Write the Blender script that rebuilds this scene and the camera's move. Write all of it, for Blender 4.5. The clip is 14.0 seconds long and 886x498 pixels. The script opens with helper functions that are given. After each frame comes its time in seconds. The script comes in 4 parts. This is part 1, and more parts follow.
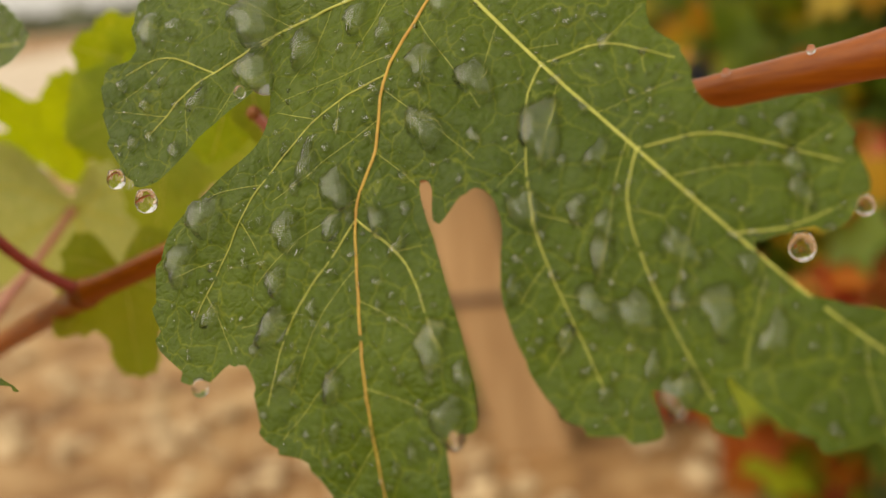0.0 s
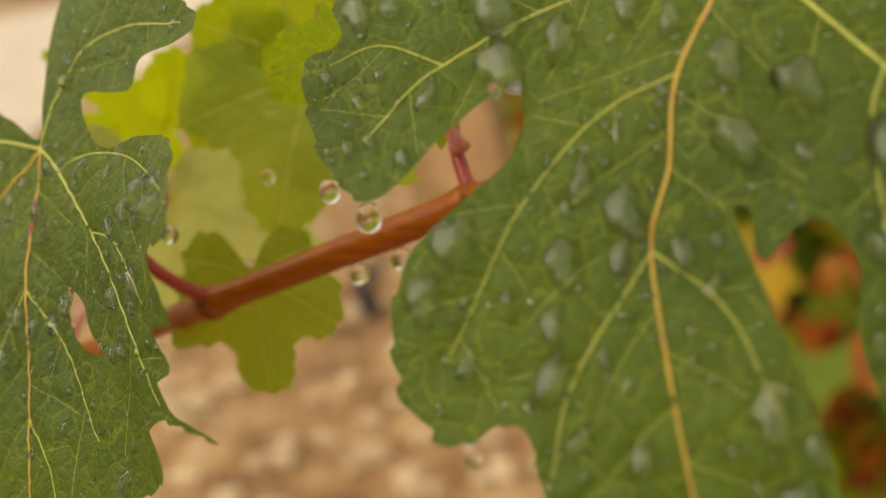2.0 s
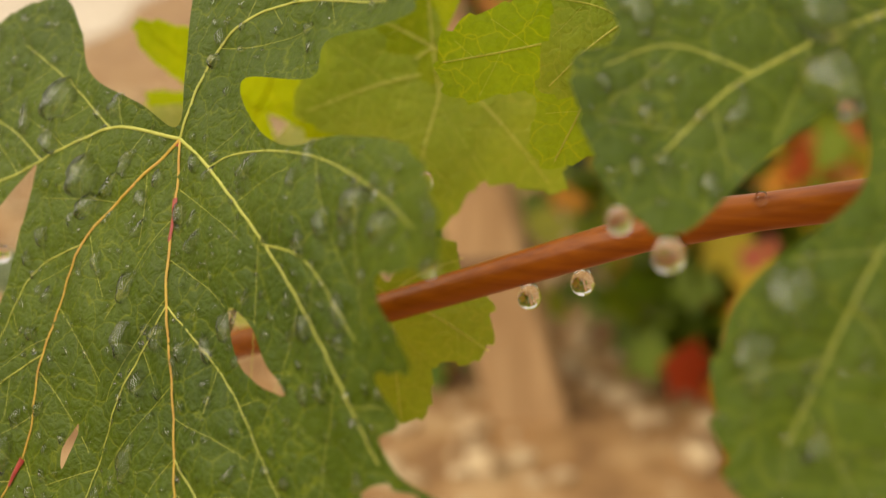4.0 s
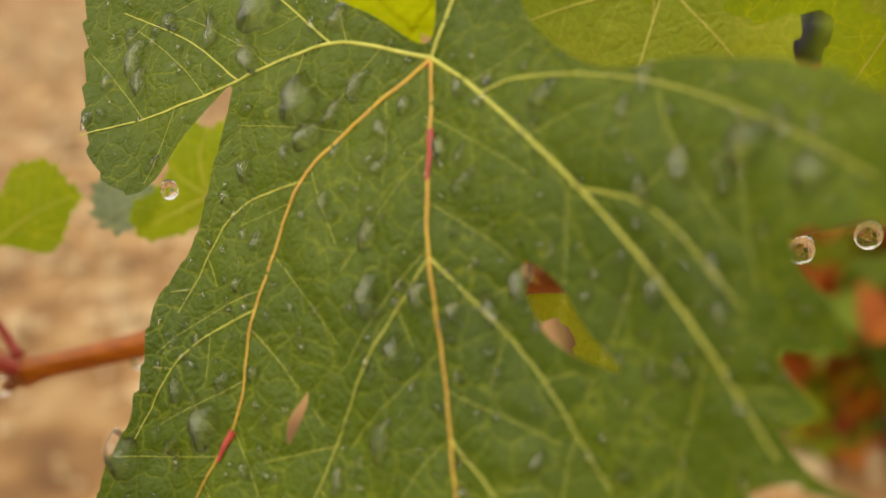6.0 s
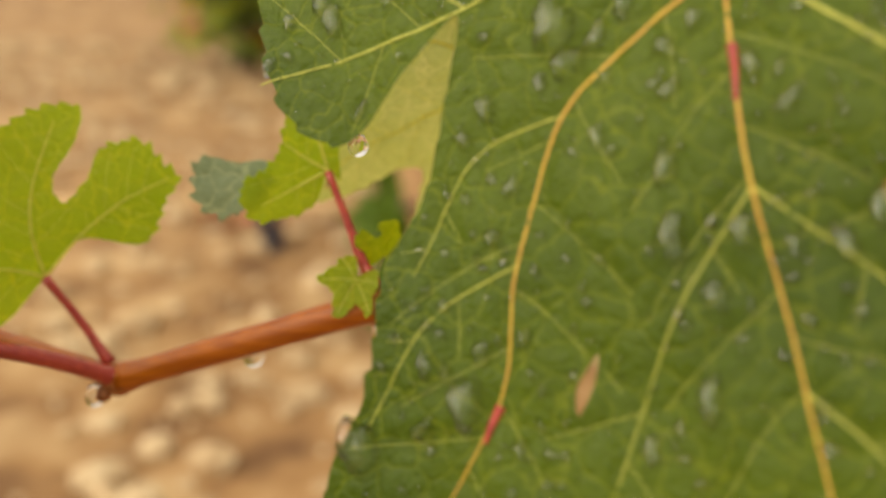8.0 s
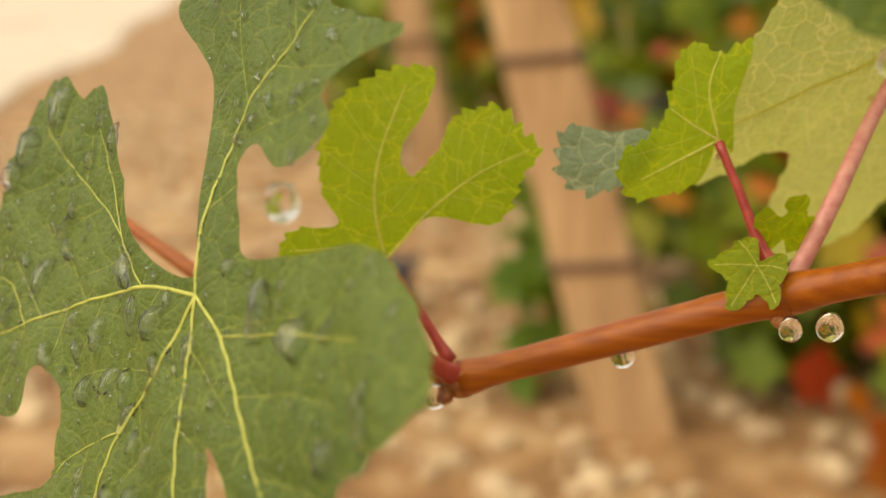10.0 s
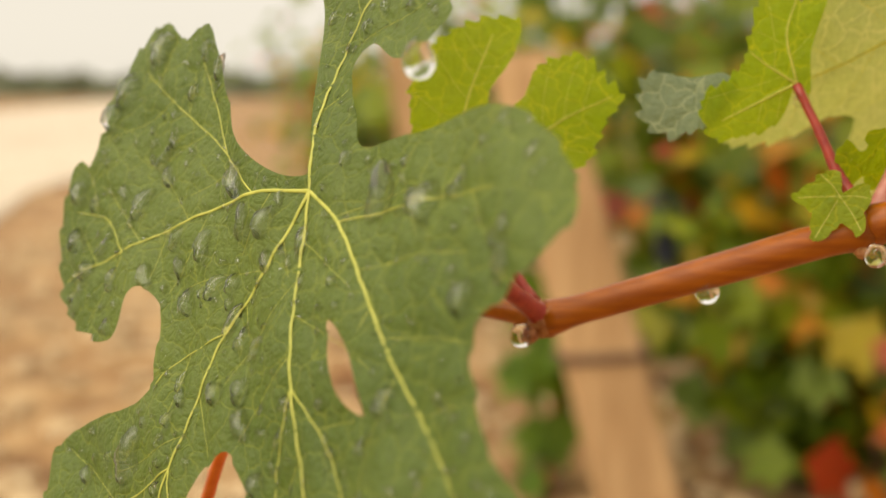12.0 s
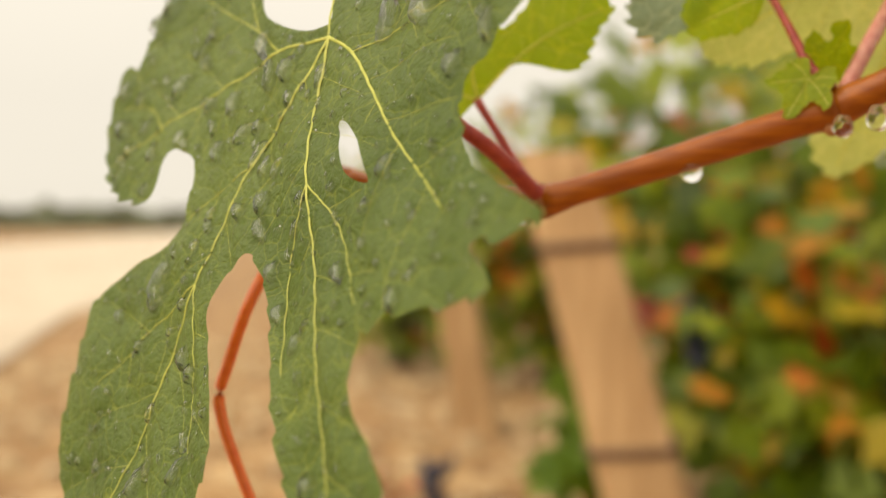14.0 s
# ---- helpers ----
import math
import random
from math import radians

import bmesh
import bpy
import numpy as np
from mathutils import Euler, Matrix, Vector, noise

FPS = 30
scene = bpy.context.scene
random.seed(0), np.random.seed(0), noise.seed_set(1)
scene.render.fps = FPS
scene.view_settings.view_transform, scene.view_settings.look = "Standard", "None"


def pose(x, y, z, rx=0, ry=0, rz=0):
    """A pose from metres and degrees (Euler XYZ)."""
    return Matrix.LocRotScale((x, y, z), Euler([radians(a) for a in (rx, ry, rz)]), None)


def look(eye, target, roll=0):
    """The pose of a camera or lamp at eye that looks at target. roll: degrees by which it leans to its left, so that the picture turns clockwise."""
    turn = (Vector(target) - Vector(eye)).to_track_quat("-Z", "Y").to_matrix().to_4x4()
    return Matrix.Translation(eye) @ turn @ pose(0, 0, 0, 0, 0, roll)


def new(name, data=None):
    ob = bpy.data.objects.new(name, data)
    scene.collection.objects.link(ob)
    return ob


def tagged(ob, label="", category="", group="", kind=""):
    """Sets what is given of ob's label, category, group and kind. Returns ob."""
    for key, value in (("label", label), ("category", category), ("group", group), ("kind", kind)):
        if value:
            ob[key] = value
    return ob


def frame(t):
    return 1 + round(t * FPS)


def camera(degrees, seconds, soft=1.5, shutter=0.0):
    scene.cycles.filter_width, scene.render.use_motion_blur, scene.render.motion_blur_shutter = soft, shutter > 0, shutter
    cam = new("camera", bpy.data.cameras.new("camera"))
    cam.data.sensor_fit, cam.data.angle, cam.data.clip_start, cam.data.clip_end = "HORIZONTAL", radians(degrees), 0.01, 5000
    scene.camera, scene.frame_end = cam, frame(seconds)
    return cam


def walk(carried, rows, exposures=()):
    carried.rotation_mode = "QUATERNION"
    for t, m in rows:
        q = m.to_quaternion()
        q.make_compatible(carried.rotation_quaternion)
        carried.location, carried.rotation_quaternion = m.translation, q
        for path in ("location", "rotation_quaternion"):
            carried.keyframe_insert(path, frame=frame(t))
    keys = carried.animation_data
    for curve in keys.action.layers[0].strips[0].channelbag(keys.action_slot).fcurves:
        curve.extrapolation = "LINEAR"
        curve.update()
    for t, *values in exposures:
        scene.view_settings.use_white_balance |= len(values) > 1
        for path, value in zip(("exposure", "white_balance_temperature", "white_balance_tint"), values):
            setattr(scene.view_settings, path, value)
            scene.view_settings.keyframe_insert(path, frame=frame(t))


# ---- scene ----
from mathutils import geometry

cam = camera(47.0, 14.0, soft=1.5)
cam.data.dof.use_dof = True
cam.data.dof.focus_distance = 0.168
cam.data.dof.aperture_fstop = 10.0
PATH = [
    (0, (0.031, 0.023, 0.595), (-0.396, 1.917, 0.114), -4.7),
    (0.5, (0.021, 0.026, 0.598), (-0.43, 1.906, 0.086), -5.2),
    (1, (0.007, 0.031, 0.597), (-0.41, 1.921, 0.091), -4.3),
    (1.5, (-0.004, 0.035, 0.599), (-0.413, 1.922, 0.078), -4.3),
    (2, (-0.015, 0.043, 0.6), (-0.418, 1.925, 0.054), -3.8),
    (2.5, (-0.027, 0.05, 0.602), (-0.416, 1.932, 0.048), -3.4),
    (3, (-0.038, 0.055, 0.603), (-0.426, 1.935, 0.041), -3.2),
    (3.2, (-0.044, 0.056, 0.602), (-0.417, 1.94, 0.043), -2.7),
    (5.3, (-0.091, 0.071, 0.601), (-0.341, 1.929, -0.096), 1.0),
    (5.5, (-0.098, 0.072, 0.601), (-0.34, 1.925, -0.112), 0.8),
    (6, (-0.113, 0.079, 0.595), (-0.337, 1.936, -0.113), 1.1),
    (6.5, (-0.122, 0.082, 0.594), (-0.279, 1.947, -0.111), 1.0),
    (7, (-0.135, 0.082, 0.589), (-0.255, 1.952, -0.11), 0.9),
    (7.5, (-0.148, 0.086, 0.584), (-0.228, 1.958, -0.115), 0.7),
    (8, (-0.162, 0.09, 0.579), (-0.231, 1.97, -0.1), -0.1),
    (8.5, (-0.175, 0.096, 0.574), (-0.256, 1.98, -0.091), -0.5),
    (9, (-0.193, 0.101, 0.571), (-0.329, 1.984, -0.088), -1.5),
    (9.2, (-0.2, 0.103, 0.569), (-0.382, 1.988, -0.076), -1.4),
    (11.3, (-0.233, 0.108, 0.529), (-0.526, 2.055, 0.176), -0.1),
    (11.5, (-0.235, 0.105, 0.528), (-0.511, 2.056, 0.189), -0.2),
    (12, (-0.234, 0.093, 0.521), (-0.494, 2.053, 0.214), -0.1),
    (12.5, (-0.233, 0.086, 0.511), (-0.491, 2.052, 0.249), 0.2),
    (13, (-0.228, 0.077, 0.5), (-0.518, 2.044, 0.285), 0.3),
    (13.5, (-0.227, 0.072, 0.486), (-0.532, 2.045, 0.351), 0.1),
    (14, (-0.225, 0.071, 0.472), (-0.556, 2.043, 0.429), 0.4),
]
walk(cam, [(t, look(eye, target, roll)) for t, eye, target, roll in PATH], [(0, 0.54, 7900, 8), (6, 0.72, 7900, 8), (14, 0.84, 7900, 8)])

# ---------------------------------------------------------------- light
world = bpy.data.worlds.new("overcast_sky")
scene.world = world
world.use_nodes = True
wn, wl = world.node_tree.nodes, world.node_tree.links
sky = wn.new("ShaderNodeTexSky")
sky.sky_type = "NISHITA"
sky.sun_disc = False
sky.sun_elevation = radians(62)
sky.sun_rotation = radians(-130)
sky.air_density = 1.0
sky.dust_density = 1.0
veil = wn.new("ShaderNodeHueSaturation")          # cloud cover greys the sky
veil.inputs["Saturation"].default_value = 0.12
wl.new(sky.outputs[0], veil.inputs["Color"])
cloud = wn.new("ShaderNodeMixRGB")
cloud.inputs[0].default_value = 0.9
where = wn.new("ShaderNodeTexCoord")              # an overcast dome is brighter overhead than at the horizon
split = wn.new("ShaderNodeSeparateXYZ")
wl.new(where.outputs["Generated"], split.inputs[0])
lift = wn.new("ShaderNodeMapRange")
lift.inputs["From Min"].default_value, lift.inputs["From Max"].default_value = 0.12, 0.95
lift.inputs["To Min"].default_value, lift.inputs["To Max"].default_value = 3.5, 6.6
wl.new(split.outputs["Z"], lift.inputs["Value"])
wl.new(lift.outputs[0], cloud.inputs[2])
wl.new(veil.outputs[0], cloud.inputs[1])
wl.new(cloud.outputs[0], wn["Background"].inputs[0])
wn["Background"].inputs[1].default_value = 0.13
sun = new("sun", bpy.data.lights.new("sun", "SUN"))
sun.data.energy = 1.3
sun.data.angle = radians(60)
sun.data.color = (1.0, 0.96, 0.90)
sun.matrix_world = look((-4.6, -2.6, 5.6), (0, 0.2, 0.5))


# ---------------------------------------------------------------- materials
def material(name):
    m = bpy.data.materials.new(name)
    m.use_nodes = True
    n = m.node_tree.nodes
    return m, n, m.node_tree.links, n["Principled BSDF"], n["Material Output"]


def texture(n, l, kind, scale, coord="Object", detail=4.0):
    c = n.new("ShaderNodeTexCoord")
    t = n.new(kind)
    t.inputs["Scale"].default_value = scale
    if "Detail" in t.inputs:
        t.inputs["Detail"].default_value = detail
    l.new(c.outputs[coord], t.inputs["Vector"])
    return t


def ramp(n, l, src, stops):
    r = n.new("ShaderNodeValToRGB")
    while len(r.color_ramp.elements) < len(stops):
        r.color_ramp.elements.new(0.5)
    for e, (p, c) in zip(r.color_ramp.elements, stops):
        e.position, e.color = p, (*c, 1)
    l.new(src, r.inputs[0])
    return r


def mixed(n, l, fac, a, b, kind="MIX"):
    x = n.new("ShaderNodeMixRGB")
    x.blend_type = kind
    for sock, val in zip(x.inputs, (fac, a, b)):
        if isinstance(val, (int, float)):
            sock.default_value = val
        elif isinstance(val, tuple):
            sock.default_value = (*val, 1)
        else:
            l.new(val, sock)
    return x.outputs[0]


def bumped(n, l, b, height, strength, distance):
    k = n.new("ShaderNodeBump")
    k.inputs["Strength"].default_value = strength
    k.inputs["Distance"].default_value = distance
    l.new(height, k.inputs["Height"])
    l.new(k.outputs[0], b.inputs["Normal"])
    return k


def leaf_material(name, dark, light, vein, through_light, rough=0.42, net=0.5, spots=(0.3, 0.12, 0.03)):
    """Leaf skin: mottled green, a fine net of veinlets, a waxy sheen, and light that comes through."""
    m, n, l, b, out = material(name)
    broad = texture(n, l, "ShaderNodeTexNoise", 28.0)
    fine = texture(n, l, "ShaderNodeTexNoise", 900.0)
    crook = texture(n, l, "ShaderNodeTexNoise", 260.0, detail=2.0)
    shift = n.new("ShaderNodeVectorMath")
    shift.operation = "MULTIPLY_ADD"
    shift.inputs[1].default_value = (0.0032, 0.0032, 0.0032)
    l.new(crook.outputs["Color"], shift.inputs[0])
    l.new(n["Texture Coordinate"].outputs["Object"], shift.inputs[2])

    def mesh_of_veins(scale):
        v = texture(n, l, "ShaderNodeTexVoronoi", scale)
        v.feature = "DISTANCE_TO_EDGE"
        l.new(shift.outputs[0], v.inputs["Vector"])
        return v
    cells, small = mesh_of_veins(190.0), mesh_of_veins(640.0)
    base = ramp(n, l, broad.outputs[0], [(0.32, dark), (0.68, light)]).outputs[0]
    base = mixed(n, l, 0.3, base, ramp(n, l, fine.outputs[0], [(0.3, (0.45, 0.5, 0.4)), (0.7, (1, 1, 1))]).outputs[0], "MULTIPLY")
    thin = ramp(n, l, small.outputs["Distance"], [(0.0, (net * 0.55,) * 3), (0.05, (0, 0, 0))]).outputs[0]
    base = mixed(n, l, thin, base, vein)
    edge = ramp(n, l, cells.outputs["Distance"], [(0.0, (min(1, net * 3.6),) * 3), (0.012, (net * 1.6,) * 3), (0.026, (0, 0, 0))]).outputs[0]
    base = mixed(n, l, edge, base, vein)
    rust = texture(n, l, "ShaderNodeTexNoise", 75.0, detail=2.0)
    spot = ramp(n, l, rust.outputs[0], [(0.76, (0, 0, 0)), (0.8, (0.7, 0.7, 0.7))]).outputs[0]
    base = mixed(n, l, spot, base, spots)
    l.new(base, b.inputs["Base Color"])
    b.inputs["Roughness"].default_value = rough
    b.inputs["Specular IOR Level"].default_value = 0.24
    hsum = mixed(n, l, 0.4, ramp(n, l, cells.outputs["Distance"], [(0, (0, 0, 0)), (0.22, (1, 1, 1))]).outputs[0],
                 ramp(n, l, small.outputs["Distance"], [(0, (0, 0, 0)), (0.3, (1, 1, 1))]).outputs[0])
    k = bumped(n, l, b, hsum, 1.0, 0.0006)
    tr = n.new("ShaderNodeBsdfTranslucent")
    glow = mixed(n, l, 1.0, base, (1.5, 1.35, 0.55), "MULTIPLY")
    l.new(glow, tr.inputs[0])
    l.new(k.outputs[0], tr.inputs["Normal"])
    mix = n.new("ShaderNodeMixShader")
    mix.inputs[0].default_value = through_light
    l.new(b.outputs[0], mix.inputs[1])
    l.new(tr.outputs[0], mix.inputs[2])
    l.new(mix.outputs[0], out.inputs[0])
    return m


def plain_material(name, a, c, scale, rough=0.6, bump=0.3, depth=0.0005, spec=0.4, stretch=None):
    m, n, l, b, out = material(name)
    t = texture(n, l, "ShaderNodeTexNoise", scale, detail=6.0)
    if stretch:
        mp = n.new("ShaderNodeMapping")
        mp.inputs["Scale"].default_value = stretch
        l.new(n["Texture Coordinate"].outputs["Object"], mp.inputs[0])
        l.new(mp.outputs[0], t.inputs["Vector"])
    big = texture(n, l, "ShaderNodeTexNoise", scale * 0.12)
    col = ramp(n, l, t.outputs[0], [(0.3, a), (0.7, c)]).outputs[0]
    col = mixed(n, l, 0.3, col, ramp(n, l, big.outputs[0], [(0.3, (0.6, 0.6, 0.6)), (0.7, (1, 1, 1))]).outputs[0], "MULTIPLY")
    l.new(col, b.inputs["Base Color"])
    b.inputs["Roughness"].default_value = rough
    b.inputs["Specular IOR Level"].default_value = spec
    bumped(n, l, b, t.outputs[0], bump, depth)
    return m


LEAF_DARK = leaf_material("vine_leaf_green", (0.047, 0.084, 0.002), (0.088, 0.136, 0.004), (0.24, 0.28, 0.02), 0.22, 0.40, 0.12)
# grey sheen of the sky is put into this green, lighter than LEAF_DARK
LEAF_SHEEN = leaf_material("vine_leaf_green_sky_sheen", (0.082, 0.130, 0.026), (0.132, 0.188, 0.042), (0.28, 0.33, 0.06), 0.28, 0.38, 0.12)
LEAF_YOUNG = leaf_material("young_leaf_yellow_green", (0.25, 0.37, 0.022), (0.34, 0.46, 0.040), (0.50, 0.54, 0.04), 0.55, 0.5, 0.2)
LEAF_BACK = leaf_material("shaded_leaf_olive", (0.30, 0.40, 0.020), (0.42, 0.50, 0.035), (0.48, 0.52, 0.04), 0.58, 0.55, 0.2)
LEAF_PALE = leaf_material("leaf_underside_pale", (0.44, 0.53, 0.25), (0.52, 0.60, 0.30), (0.6, 0.64, 0.36), 0.3, 0.65, 0.5)
LEAF_BLUE = leaf_material("leaf_underside_glaucous", (0.170, 0.230, 0.140), (0.220, 0.280, 0.180), (0.30, 0.35, 0.22), 0.25, 0.6, 0.5)
LEAF_DIM = leaf_material("shaded_leaf_deep_olive", (0.29, 0.39, 0.045), (0.39, 0.47, 0.065), (0.42, 0.46, 0.08), 0.5, 0.55, 0.2)
VEIN_YOUNG = leaf_material("young_vein_pale_yellow", (0.60, 0.60, 0.13), (0.70, 0.68, 0.18), (0.7, 0.7, 0.2), 0.35, 0.5, 0.0)
VEIN = plain_material("vein_yellow_green", (0.40, 0.42, 0.07), (0.52, 0.52, 0.11), 500, 0.5, 0.2, 0.0001)
VEIN_RED = plain_material("vein_orange_tan", (0.50, 0.26, 0.05), (0.60, 0.40, 0.06), 260, 0.5, 0.2, 0.0001)
CANE = plain_material("cane_bark_red_brown", (0.26, 0.056, 0.003), (0.42, 0.110, 0.006), 620, 0.36, 0.3, 0.0003, 0.35, (0.07, 1, 1))
NODE = plain_material("cane_node_brown", (0.20, 0.050, 0.012), (0.46, 0.20, 0.07), 420, 0.6, 0.7, 0.0006)
PETIOLE_RED = plain_material("petiole_crimson", (0.28, 0.022, 0.020), (0.42, 0.055, 0.032), 500, 0.35, 0.2, 0.0002, 0.5)
PETIOLE_PINK = plain_material("petiole_pink", (0.52, 0.17, 0.15), (0.64, 0.30, 0.23), 500, 0.4, 0.2, 0.0002, 0.5)
TENDRIL = plain_material("tendril_orange_red", (0.72, 0.11, 0.015), (0.82, 0.18, 0.03), 500, 0.35, 0.2, 0.0002, 0.5)
WOOD = plain_material("weathered_post_wood", (0.34, 0.19, 0.085), (0.58, 0.37, 0.19), 60, 0.75, 0.6, 0.004, 0.3, (1, 1, 0.07))
STRAP = plain_material("rusty_wire_band", (0.07, 0.035, 0.02), (0.14, 0.07, 0.04), 200, 0.7, 0.5, 0.001)
BARK = plain_material("vine_trunk_bark", (0.06, 0.04, 0.028), (0.16, 0.105, 0.07), 60, 0.9, 0.8, 0.01, 0.2, (1, 1, 0.2))
GRAPE = plain_material("dark_grape_skin", (0.010, 0.012, 0.030), (0.045, 0.05, 0.09), 120, 0.4, 0.1, 0.0005)
STONE = plain_material("pale_gravel_stone", (0.34, 0.21, 0.10), (0.70, 0.54, 0.34), 35, 0.85, 0.5, 0.003, 0.3)
# haze of the distance is painted in: the green is paled and greyed
FAR_HAZE_GREEN = plain_material("distant_vines_hazed_green", (0.11, 0.13, 0.085), (0.19, 0.21, 0.14), 0.6, 0.9, 0.2, 0.05, 0.1)

WATER, _n, _l, _b, _o = material("water")
_b.inputs["Base Color"].default_value = (1, 1, 1, 1)
_b.inputs["Roughness"].default_value = 0.0
_b.inputs["IOR"].default_value = 1.333
_b.inputs["Transmission Weight"].default_value = 1.0

# shallow sitting drops: a sky reflection on top, part of the light bent, part going straight on to the leaf
DROP, _n, _l, _b, _o = material("sitting_water_drop")
_n.remove(_b)
_bent, _clear, _gloss = _n.new("ShaderNodeBsdfRefraction"), _n.new("ShaderNodeBsdfTransparent"), _n.new("ShaderNodeBsdfGlossy")
_bent.inputs["IOR"].default_value = 1.333
_bent.inputs["Roughness"].default_value = 0.0
_gloss.inputs["Roughness"].default_value = 0.03
_body, _skin, _rim = _n.new("ShaderNodeMixShader"), _n.new("ShaderNodeMixShader"), _n.new("ShaderNodeLayerWeight")
_steep, _share = _n.new("ShaderNodeMath"), _n.new("ShaderNodeMath")
_steep.operation, _share.operation = "POWER", "MULTIPLY_ADD"
_steep.inputs[1].default_value = 4.0
_share.inputs[1].default_value, _share.inputs[2].default_value = 0.94, 0.045
_l.new(_rim.outputs["Facing"], _steep.inputs[0])
_l.new(_steep.outputs[0], _share.inputs[0])
_body.inputs[0].default_value = 0.42
_l.new(_bent.outputs[0], _body.inputs[1])
_l.new(_clear.outputs[0], _body.inputs[2])
_l.new(_share.outputs[0], _skin.inputs[0])
_l.new(_body.outputs[0], _skin.inputs[1])
_l.new(_gloss.outputs[0], _skin.inputs[2])
_l.new(_skin.outputs[0], _o.inputs[0])


def foliage_material(name, red=0.0):
    """Many leaves in one mesh: each leaf takes its own autumn tint."""
    m, n, l, b, out = material(name)
    g = n.new("ShaderNodeNewGeometry")
    tint = ramp(n, l, g.outputs["Random Per Island"],
                [(0.0, (0.07, 0.12, 0.008)), (0.40 - 0.25 * red, (0.17, 0.25, 0.014)), (0.78 - 0.4 * red, (0.32, 0.38, 0.020)),
                 (0.88 - 0.4 * red, (0.60, 0.40, 0.022)), (0.95 - 0.35 * red, (0.62, 0.20, 0.018)), (1.0, (0.42, 0.045, 0.014))]).outputs[0]
    t = texture(n, l, "ShaderNodeTexNoise", 60.0)
    col = mixed(n, l, 0.35, tint, ramp(n, l, t.outputs[0], [(0.3, (0.5, 0.5, 0.5)), (0.7, (1, 1, 1))]).outputs[0], "MULTIPLY")
    l.new(col, b.inputs["Base Color"])
    b.inputs["Roughness"].default_value = 0.5
    tr = n.new("ShaderNodeBsdfTranslucent")
    l.new(col, tr.inputs[0])
    mix = n.new("ShaderNodeMixShader")
    mix.inputs[0].default_value = 0.45
    l.new(b.outputs[0], mix.inputs[1])
    l.new(tr.outputs[0], mix.inputs[2])
    l.new(mix.outputs[0], out.inputs[0])
    return m


FOLIAGE = foliage_material("autumn_vine_foliage")
FOLIAGE_RED = foliage_material("reddening_vine_foliage", 0.9)
FOLIAGE_GREEN = leaf_material("green_shoot_leaves", (0.07, 0.14, 0.012), (0.13, 0.22, 0.02), (0.2, 0.26, 0.04), 0.35, 0.5, 0.2)
RED_LEAF = plain_material("dry_red_leaf", (0.36, 0.035, 0.015), (0.50, 0.075, 0.03), 90, 0.6, 0.3, 0.001)


def ground_material(name, stops, scale):
    m, n, l, b, out = material(name)
    t = texture(n, l, "ShaderNodeTexNoise", scale, detail=8.0)
    v = texture(n, l, "ShaderNodeTexVoronoi", scale * 5)
    big = texture(n, l, "ShaderNodeTexNoise", scale * 0.15)
    col = ramp(n, l, t.outputs[0], stops).outputs[0]
    grit = ramp(n, l, v.outputs["Color"], [(0.2, (0.62, 0.6, 0.58)), (0.8, (1.0, 1.0, 1.0))]).outputs[0]
    col = mixed(n, l, 0.7, col, grit, "MULTIPLY")
    col = mixed(n, l, 0.5, col, ramp(n, l, big.outputs[0], [(0.35, (0.6, 0.55, 0.5)), (0.65, (1, 1, 1))]).outputs[0], "MULTIPLY")
    l.new(col, b.inputs["Base Color"])
    b.inputs["Roughness"].default_value = 0.9
    bumped(n, l, b, t.outputs[0], 0.7, 0.02)
    return m


SOIL = ground_material("dry_gravelly_soil", [(0.30, (0.13, 0.056, 0.017)), (0.5, (0.33, 0.178, 0.068)), (0.68, (0.54, 0.36, 0.18))], 9.0)
TRACK = ground_material("pale_dirt_track", [(0.3, (0.52, 0.42, 0.31)), (0.7, (0.70, 0.60, 0.48))], 3.0)


# ---------------------------------------------------------------- builders
def mesh_from(name, verts, faces, mat, smooth=True):
    me = bpy.data.meshes.new(name)
    me.from_pydata([tuple(v) for v in verts], [], faces)
    me.materials.append(mat)
    if smooth:
        me.polygons.foreach_set("use_smooth", [True] * len(me.polygons))
    me.update()
    return me


def piece(name, verts, faces, mat, parent=None, label="", smooth=True):
    ob = new(name, mesh_from(name, verts, faces, mat, smooth))
    if parent is not None:
        ob.parent = parent
    return tagged(ob, label)


def empty(name, at, label, category, group=""):
    ob = new(name)
    ob.empty_display_size = 0.01
    ob.location = at
    return tagged(ob, label, category, group)


def spline(points, step, closed=False):
    """A smooth line through the points, with about one vertex every step."""
    p = [np.array(q, float) for q in points]
    count = len(p)
    out = []
    for i in range(count if closed else count - 1):
        a, b = p[i], p[(i + 1) % count]
        before = p[i - 1] if (closed or i > 0) else 2 * a - b
        after = p[(i + 2) % count] if (closed or i + 2 < count) else 2 * b - a
        m = max(1, int(np.linalg.norm(b - a) / step + 0.5))
        for j in range(m):
            t = j / m
            out.append(0.5 * (2 * a + (b - before) * t + (2 * before - 5 * a + 4 * b - after) * t * t
                              + (3 * a - before - 3 * b + after) * t ** 3))
    if not closed:
        out.append(p[-1])
    return np.array(out)


